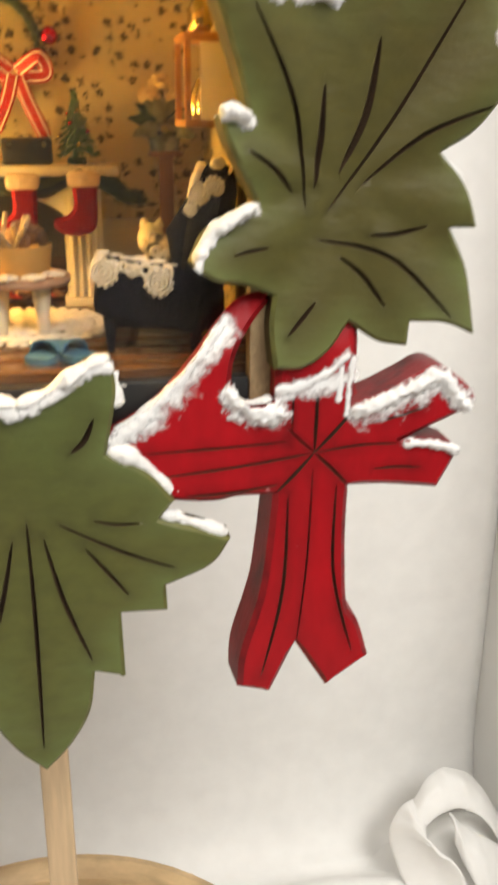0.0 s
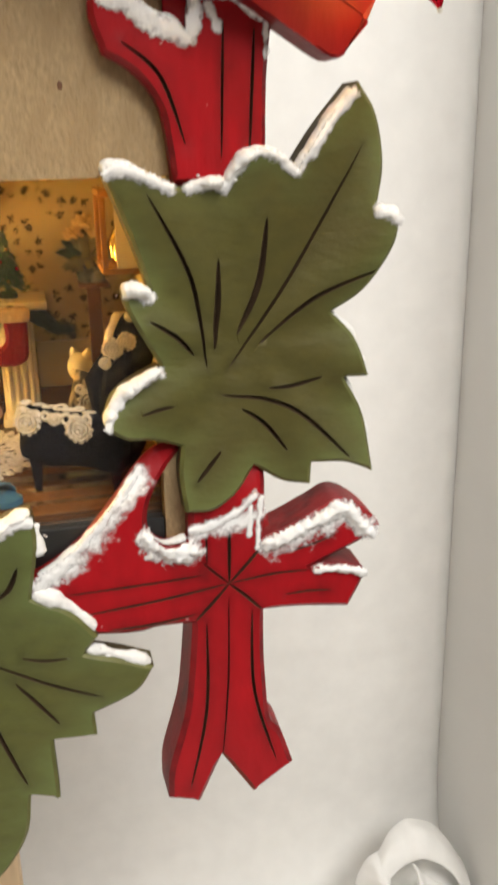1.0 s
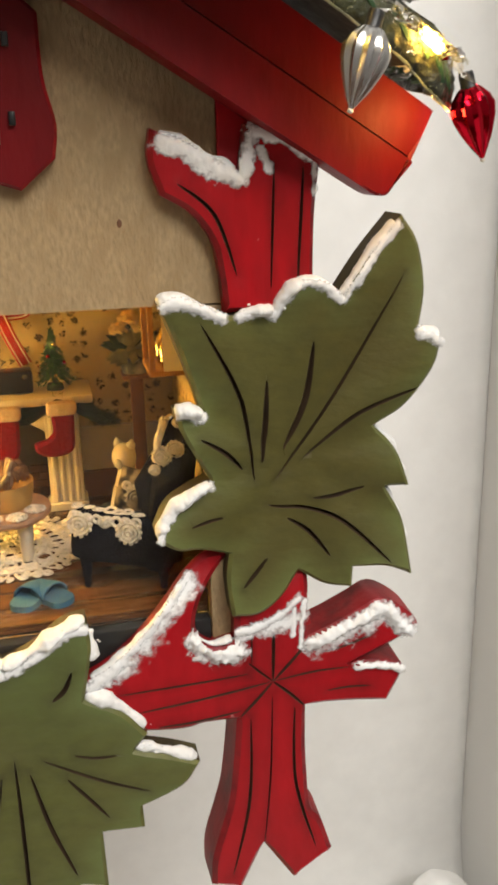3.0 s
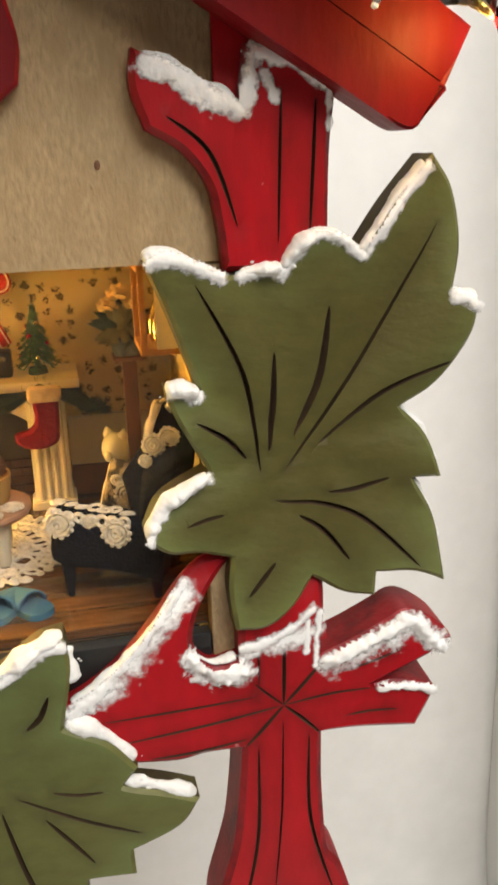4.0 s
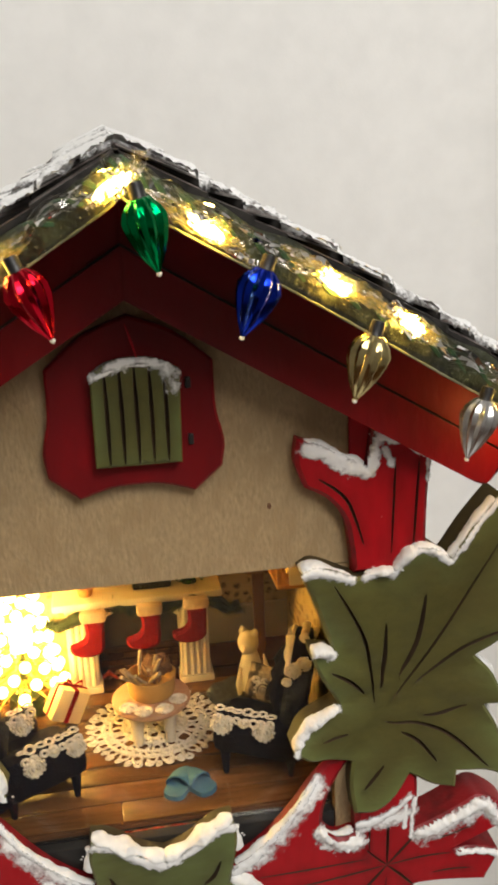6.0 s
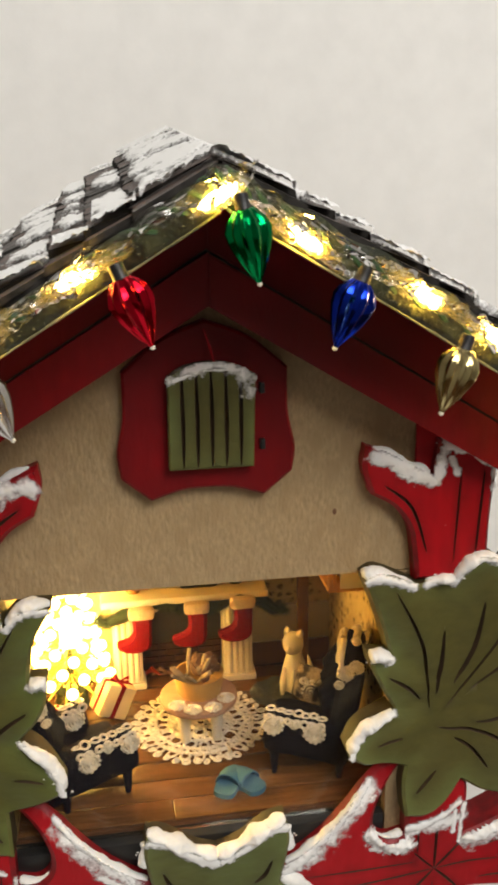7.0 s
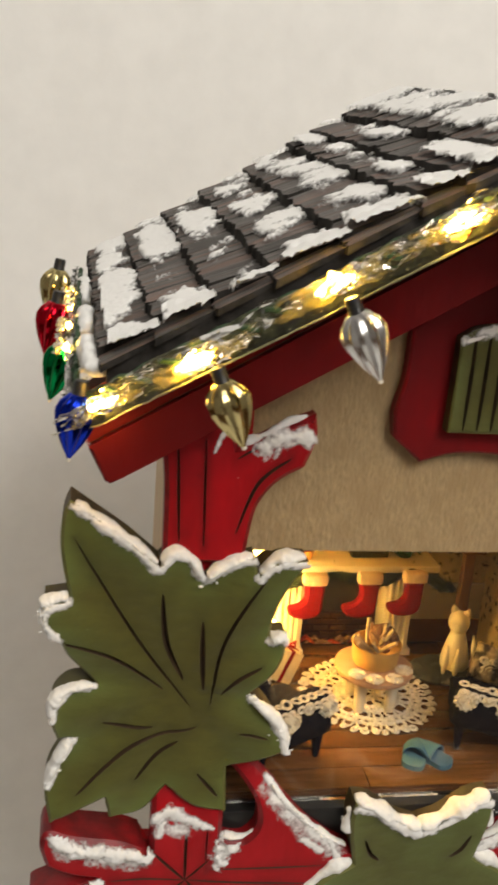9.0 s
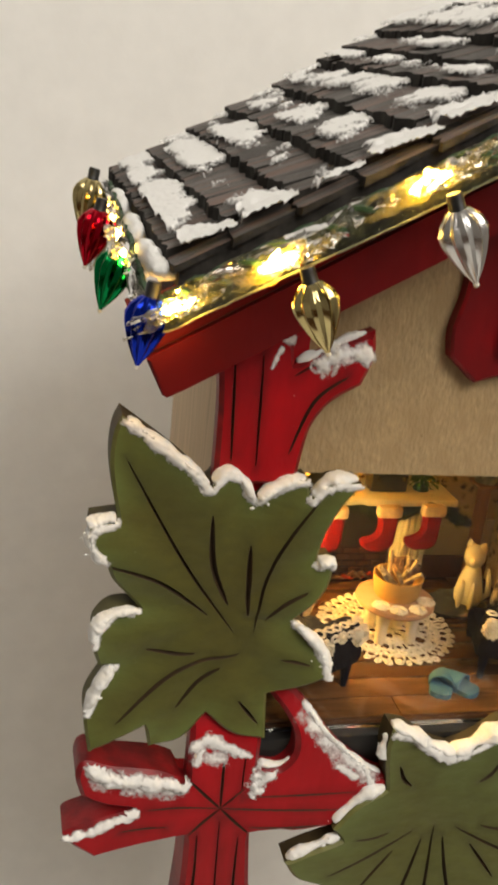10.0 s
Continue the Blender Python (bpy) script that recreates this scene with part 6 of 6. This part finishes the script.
def wall_wreath():
    t = thing("wreath", W(-0.02, 0.80, -0.24), "pine ring with red striped ribbon bow and baubles on the wallpaper", "wreath")
    rng = random.Random(6)
    bm = bmesh.new()
    ring = [(-0.03 + 0.115 * math.cos(a), 0.795, -0.235 + 0.115 * math.sin(a)) for a in [2 * math.pi * k / 20 for k in range(21)]]
    tube(bm, ring, 0.012, 8, 0.3)
    needles(bm, ring, 900, 0.034, rng)
    finish("pine_ring", bm, PINEGREEN, t)
    for pts in ([(0.03, 0.772, -0.305), (0.055, 0.765, -0.375), (0.09, 0.772, -0.455)], [(0.02, 0.770, -0.305), (0.0, 0.765, -0.37), (-0.035, 0.772, -0.44)], [(0.03, 0.772, -0.30), (0.085, 0.75, -0.265), (0.10, 0.775, -0.305), (0.03, 0.770, -0.31)], [(0.02, 0.772, -0.30), (-0.04, 0.75, -0.265), (-0.055, 0.775, -0.305), (0.02, 0.770, -0.31)]):
        bm = bmesh.new()
        rib = spline([Vector(p) for p in pts], (), 7, False)
        rows = []
        for i, p in enumerate(rib):
            d = (rib[min(i + 1, len(rib) - 1)] - rib[max(i - 1, 0)]).normalized()
            w = d.cross(Vector((0, 1, 0)))
            w = w.normalized() * 0.018 if w.length > 0.1 else Vector((0, 0, 0.018))
            rows.append([bm.verts.new(p + w * q) for q in (-1, -0.72, -0.50, 0.50, 0.72, 1)])
        for a, b in zip(rows, rows[1:]):
            for j in range(5):
                bm.faces.new((a[j], a[j + 1], b[j + 1], b[j])).material_index = j % 2
        ob = finish("ribbon", bm, [RIBBON, LACE], t, smooth=60)
        mod = ob.modifiers.new("thickness", "SOLIDIFY")
        mod.thickness = 0.0002
    for x, z in ((0.115, -0.215), (-0.13, -0.22), (-0.10, -0.33)):
        bm = bmesh.new()
        bmesh.ops.create_icosphere(bm, subdivisions=3, radius=0.022, matrix=Matrix.Translation((x, 0.775, z)))
        finish("bauble", bm, METALS["red"], t)


def plant_stand():
    t = thing("plant_stand", W(0.39, 0.72, FLOOR), "brown wooden post stand holding a pot of roses and grey leaves", "plant stand")
    bm = bmesh.new()
    box(bm, 0.375, 0.411, 0.705, 0.735, -0.885, -0.50, 0.003)
    finish("post", bm, BROWN, t)
    bm = bmesh.new()
    box(bm, 0.352, 0.434, 0.680, 0.762, -0.50, -0.488, 0.003)
    finish("top_board", bm, BROWN, t)
    p = thing("flower_pot", W(0.39, 0.72, -0.488), "pot of butter yellow roses with grey-green leaves on the stand", "plant")
    bm = bmesh.new()
    lathe(bm, [(0.035, -0.487), (0.045, -0.44), (0.041, -0.438), (0.02, -0.45)], 20, Matrix.Translation((0.39, 0.72, 0)))
    finish("pot", bm, SLATE, p)
    rng = random.Random(9)
    for k in range(34):
        bm = bmesh.new()
        a, el = rng.uniform(0, 6.3), rng.uniform(-0.5, 1.2)
        d = Vector((math.cos(a) * math.cos(el), math.sin(a) * math.cos(el), math.sin(el)))
        c = Vector((0.39, 0.72, -0.42))
        tube(bm, [c, c + d * 0.05, c + d * 0.095], [0.004, 0.017, 0.003], 6, 0, 0, 0.3)
        finish("leaf", bm, PINEGREEN if k % 4 == 0 else SAGE, p)
    for dx, dz, q in ((-0.012, -0.338, 1.15), (-0.045, -0.362, 0.9), (0.022, -0.360, 0.95)):
        c = Vector((0.39 + dx, 0.672, dz))
        bm = bmesh.new()
        for k in range(12):
            a, el = k * 2.4, 0.15 + 1.25 * k / 12
            d = Vector((math.cos(a) * math.cos(el), math.sin(a) * math.cos(el), math.sin(el))) * q
            tube(bm, [c, c + d * 0.018, c + d * 0.034], [0.004, 0.015 * q, 0.006 * q], 7, 0, 0, 0.4)
        finish("rose", bm, ROSE, p, smooth=60)


def wall_lantern():
    """A little lantern house on the side wall: a peaked honey frame, gold candles inside, a white back panel."""
    t = thing("wall_lantern", W(0.50, 0.46, -0.42), "honey wood wall lantern with gold candles on the papered wall", "lantern")
    for z in (-0.425, -0.245):
        bm = bmesh.new()
        box(bm, 0.395, 0.508, 0.38, 0.54, z, z + 0.016, 0.003)
        finish("shelf", bm, HONEY, t)
    for y in (0.38, 0.528):
        bm = bmesh.new()
        box(bm, 0.396, 0.410, y, y + 0.012, -0.41, -0.245, 0.002)
        finish("upright", bm, HONEY, t)
    bm = bmesh.new()
    box(bm, 0.43, 0.508, 0.370, 0.379, -0.41, -0.25, 0.002)
    finish("side_panel", bm, WHITE, t, "white painted side")
    for y, z, r in ((0.42, -0.409, 0.020), (0.48, -0.409, 0.024), (0.44, -0.229, 0.026), (0.50, -0.229, 0.022)):
        bm = bmesh.new()
        lathe(bm, [(r * 0.7, z), (r, z + 0.02), (r, z + 0.055), (r * 0.5, z + 0.075), (r * 0.2, z + 0.09)], 16, Matrix.Translation((0.445, y, 0)))
        finish("candle", bm, METALS["gold"], t)


def cat():
    """A seated ceramic cat as one plain mesh."""
    bm = bmesh.new()
    m = Matrix.Translation((0.340, 0.60, FLOOR * -0.06)) @ Matrix.Rotation(radians(-38), 4, "Z") @ Matrix.Diagonal((0.85, 0.85, 1.06, 1)) @ Matrix.Translation((0, 0, -0.004))
    lathe(bm, [(0.020, FLOOR + 0.016), (0.052, -0.855), (0.055, -0.83), (0.046, -0.79), (0.034, -0.755), (0.026, -0.735), (0.01, -0.73)], 24, m)
    for dx in (-0.022, 0.022):
        tube(bm, [m @ Vector((dx, -0.040, -0.78)), m @ Vector((dx, -0.05, -0.83)), m @ Vector((dx, -0.058, -0.868))], [0.016, 0.014, 0.014], 10)
        tube(bm, [m @ Vector((dx, -0.006, -0.684)), m @ Vector((dx * 1.15, -0.006, -0.668)), m @ Vector((dx * 1.40, -0.006, -0.651))], [0.022, 0.014, 0.0015], 8)
    bmesh.ops.create_icosphere(bm, subdivisions=3, radius=0.041, matrix=m @ Matrix.Translation((0, -0.012, -0.702)) @ Matrix.Diagonal((1, 0.95, 0.92, 1)))
    bmesh.ops.create_icosphere(bm, subdivisions=2, radius=0.016, matrix=m @ Matrix.Translation((0, -0.044, -0.712)))
    tube(bm, [m @ Vector((0.045, 0.02, -0.86)), m @ Vector((0.07, 0.01, -0.82)), m @ Vector((0.066, 0.0, -0.77)), m @ Vector((0.058, 0.0, -0.735))], [0.010, 0.010, 0.009, 0.007], 8)
    ob = finish("cat_figurine", bm, CERAMIC, None, smooth=60)
    tagged(ob, "cream ceramic cat figurine sitting on a grey fleece cushion", "figurine")
    bm = bmesh.new()
    lathe(bm, [(0.07, FLOOR + 0.001), (0.105, FLOOR + 0.006), (0.11, FLOOR + 0.014), (0.095, FLOOR + 0.024), (0.05, FLOOR + 0.019), (0.01, FLOOR + 0.018)], 40, Matrix.Translation((0.300, 0.60, 0)) @ Matrix.Diagonal((1, 0.8, 1, 1)))
    for v in bm.verts:
        v.co.z += max(0, v.co.z - FLOOR) * 0.5 * noise.noise(v.co * 40)
    tagged(finish("pet_cushion", bm, SLATE, None, smooth=60), "mottled grey fleece pet cushion on the floor", "cushion")


def slippers():
    for k, (x, y, turn) in enumerate(((0.062, 0.168, 62), (0.112, 0.166, 126))):
        t = thing("slipper", W(x, y, FLOOR), "pale blue felt slipper lying on the plank floor", "slipper", "pair of slippers")
        bm = bmesh.new()
        m = Matrix.Translation((x, y, FLOOR)) @ Matrix.Rotation(radians(turn - 90), 4, "Z") @ Matrix.Diagonal((1.05, 0.95, 1.2, 1))
        sole = [(0.0, -0.062), (0.026, -0.05), (0.030, -0.01), (0.034, 0.035), (0.0, 0.066), (-0.034, 0.035), (-0.030, -0.01), (-0.026, -0.05)]
        ring = spline([Vector(p) for p in sole], (), 5)
        lo = [bm.verts.new(m @ Vector((p.x, p.y, 0.0))) for p in ring]
        up = [bm.verts.new(m @ Vector((p.x, p.y, 0.012))) for p in ring]
        bm.faces.new(lo), bm.faces.new(up)
        for i in range(len(ring)):
            bm.faces.new((lo[i], lo[(i + 1) % len(ring)], up[(i + 1) % len(ring)], up[i]))
        finish("sole", bm, BLUE, t)
        bm = bmesh.new()
        rows = []
        for i in range(9):
            yy = -0.015 + 0.076 * i / 8
            half = 0.034 * math.sqrt(max(0.02, 1 - (max(0, yy - 0.02) / 0.047) ** 2))
            rows.append([bm.verts.new(m @ Vector((half * math.cos(math.pi * j / 8), yy, 0.012 + 0.026 * (1 - 0.5 * i / 8) * math.sin(math.pi * j / 8)))) for j in range(9)])
        for a, b in zip(rows, rows[1:]):
            for j in range(8):
                bm.faces.new((a[j], a[j + 1], b[j + 1], b[j]))
        ob = finish("vamp", bm, BLUE, t, smooth=70)
        mod = ob.modifiers.new("thickness", "SOLIDIFY")
        mod.thickness = 0.0004


def gift(x, y, z, size, turn, label, lean=0):
    t = thing("gift_box", W(x, y, z), label, "gift", "gifts by the tree")
    a, b, c = size
    m = Matrix.Translation((x, y, z + a * math.sin(radians(abs(lean))))) @ Matrix.Rotation(radians(turn), 4, "Z") @ Matrix.Rotation(radians(lean), 4, "Y")
    bm = bmesh.new()
    box(bm, -a, a, -b, b, 0.0, c, 0.004, m)
    finish("wrapped_box", bm, GIFT, t)
    for lim in ((-a * 0.16, a * 0.16, -b - 0.001, b + 0.001, 0.0005, c + 0.002), (-a - 0.001, a + 0.001, -b * 0.16, b * 0.16, 0.0005, c + 0.0015)):
        bm = bmesh.new()
        box(bm, *lim, 0.0, m)
        finish("ribbon", bm, FELT, t, "red ribbon")
    for s in (-1, 1):
        bm = bmesh.new()
        tube(bm, [m @ Vector((0, 0, c + 0.003)), m @ Vector((s * 0.025, 0, c + 0.022)), m @ Vector((s * 0.032, 0, c + 0.006)), m @ Vector((0, 0, c + 0.003))], 0.005, 6)
        finish("bow", bm, FELT, t)


def lit_tree():
    t = fir("lit_tree", -0.385, 0.665, FLOOR, -0.30, 0.125, "small gold tinsel tree full of glowing warm lights", 26, 0.030, TINSEL)
    rng = random.Random(12)
    # Bulbs are oversized and crowded so that they also fill in the tree's glare.
    for k in range(100):
        f = (k + 0.5) / 100
        a = k * 2.399
        r = 0.120 * (1 - 0.9 * f) + 0.008
        bm = bmesh.new()
        c = Vector((-0.385 + r * math.cos(a), 0.665 + r * math.sin(a), FLOOR + 0.10 + 0.46 * f))
        bmesh.ops.create_icosphere(bm, subdivisions=2, radius=0.0185, matrix=Matrix.Translation(c))
        finish("tree_light", bm, TREE_LED, t, "glowing warm bulb")
    # Added glowing body that stands for the glare at the tree's heart.
    bm = bmesh.new()
    lathe(bm, [(0.008, -0.615), (0.026, -0.605), (0.036, -0.575), (0.034, -0.545), (0.020, -0.515), (0.006, -0.500)], 20, Matrix.Translation((-0.365, 0.545, 0)))
    finish("glare_core", bm, TREE_LED, t, "added glowing body for the tree's bright core")
    bm = bmesh.new()
    path = [(-0.385 + (0.128 * (1 - 0.9 * k / 70) + 0.006) * math.cos(k * 0.55), 0.665 + (0.128 * (1 - 0.9 * k / 70) + 0.006) * math.sin(k * 0.55), FLOOR + 0.08 + 0.50 * k / 70) for k in range(71)]
    needles(bm, path, 1500, 0.016, rng)
    finish("tinsel", bm, METALS["gold"], t, "gold tinsel")


doily_rug()
round_table()
bowl()
armchair(1)
armchair(-1)
pillow()
fireplace()
for x, z in ((-0.185, -0.550), (-0.008, -0.545), (0.140, -0.540)):
    stocking(x, z)
mantel_garland()
mantel_things()
wall_wreath()
plant_stand()
wall_lantern()
cat()
slippers()
lit_tree()
gift(-0.275, 0.56, FLOOR, (0.050, 0.038, 0.105), 24, "cream paper gift box with red ribbon leaning by the tree", 28)
gift(-0.40, 0.53, FLOOR, (0.045, 0.04, 0.06), -12, "small cream gift box tied with red ribbon")
point_lamp("tree_glow", W(-0.345, 0.49, -0.54), 0.118, (1.0, 0.66, 0.22), 0.004)
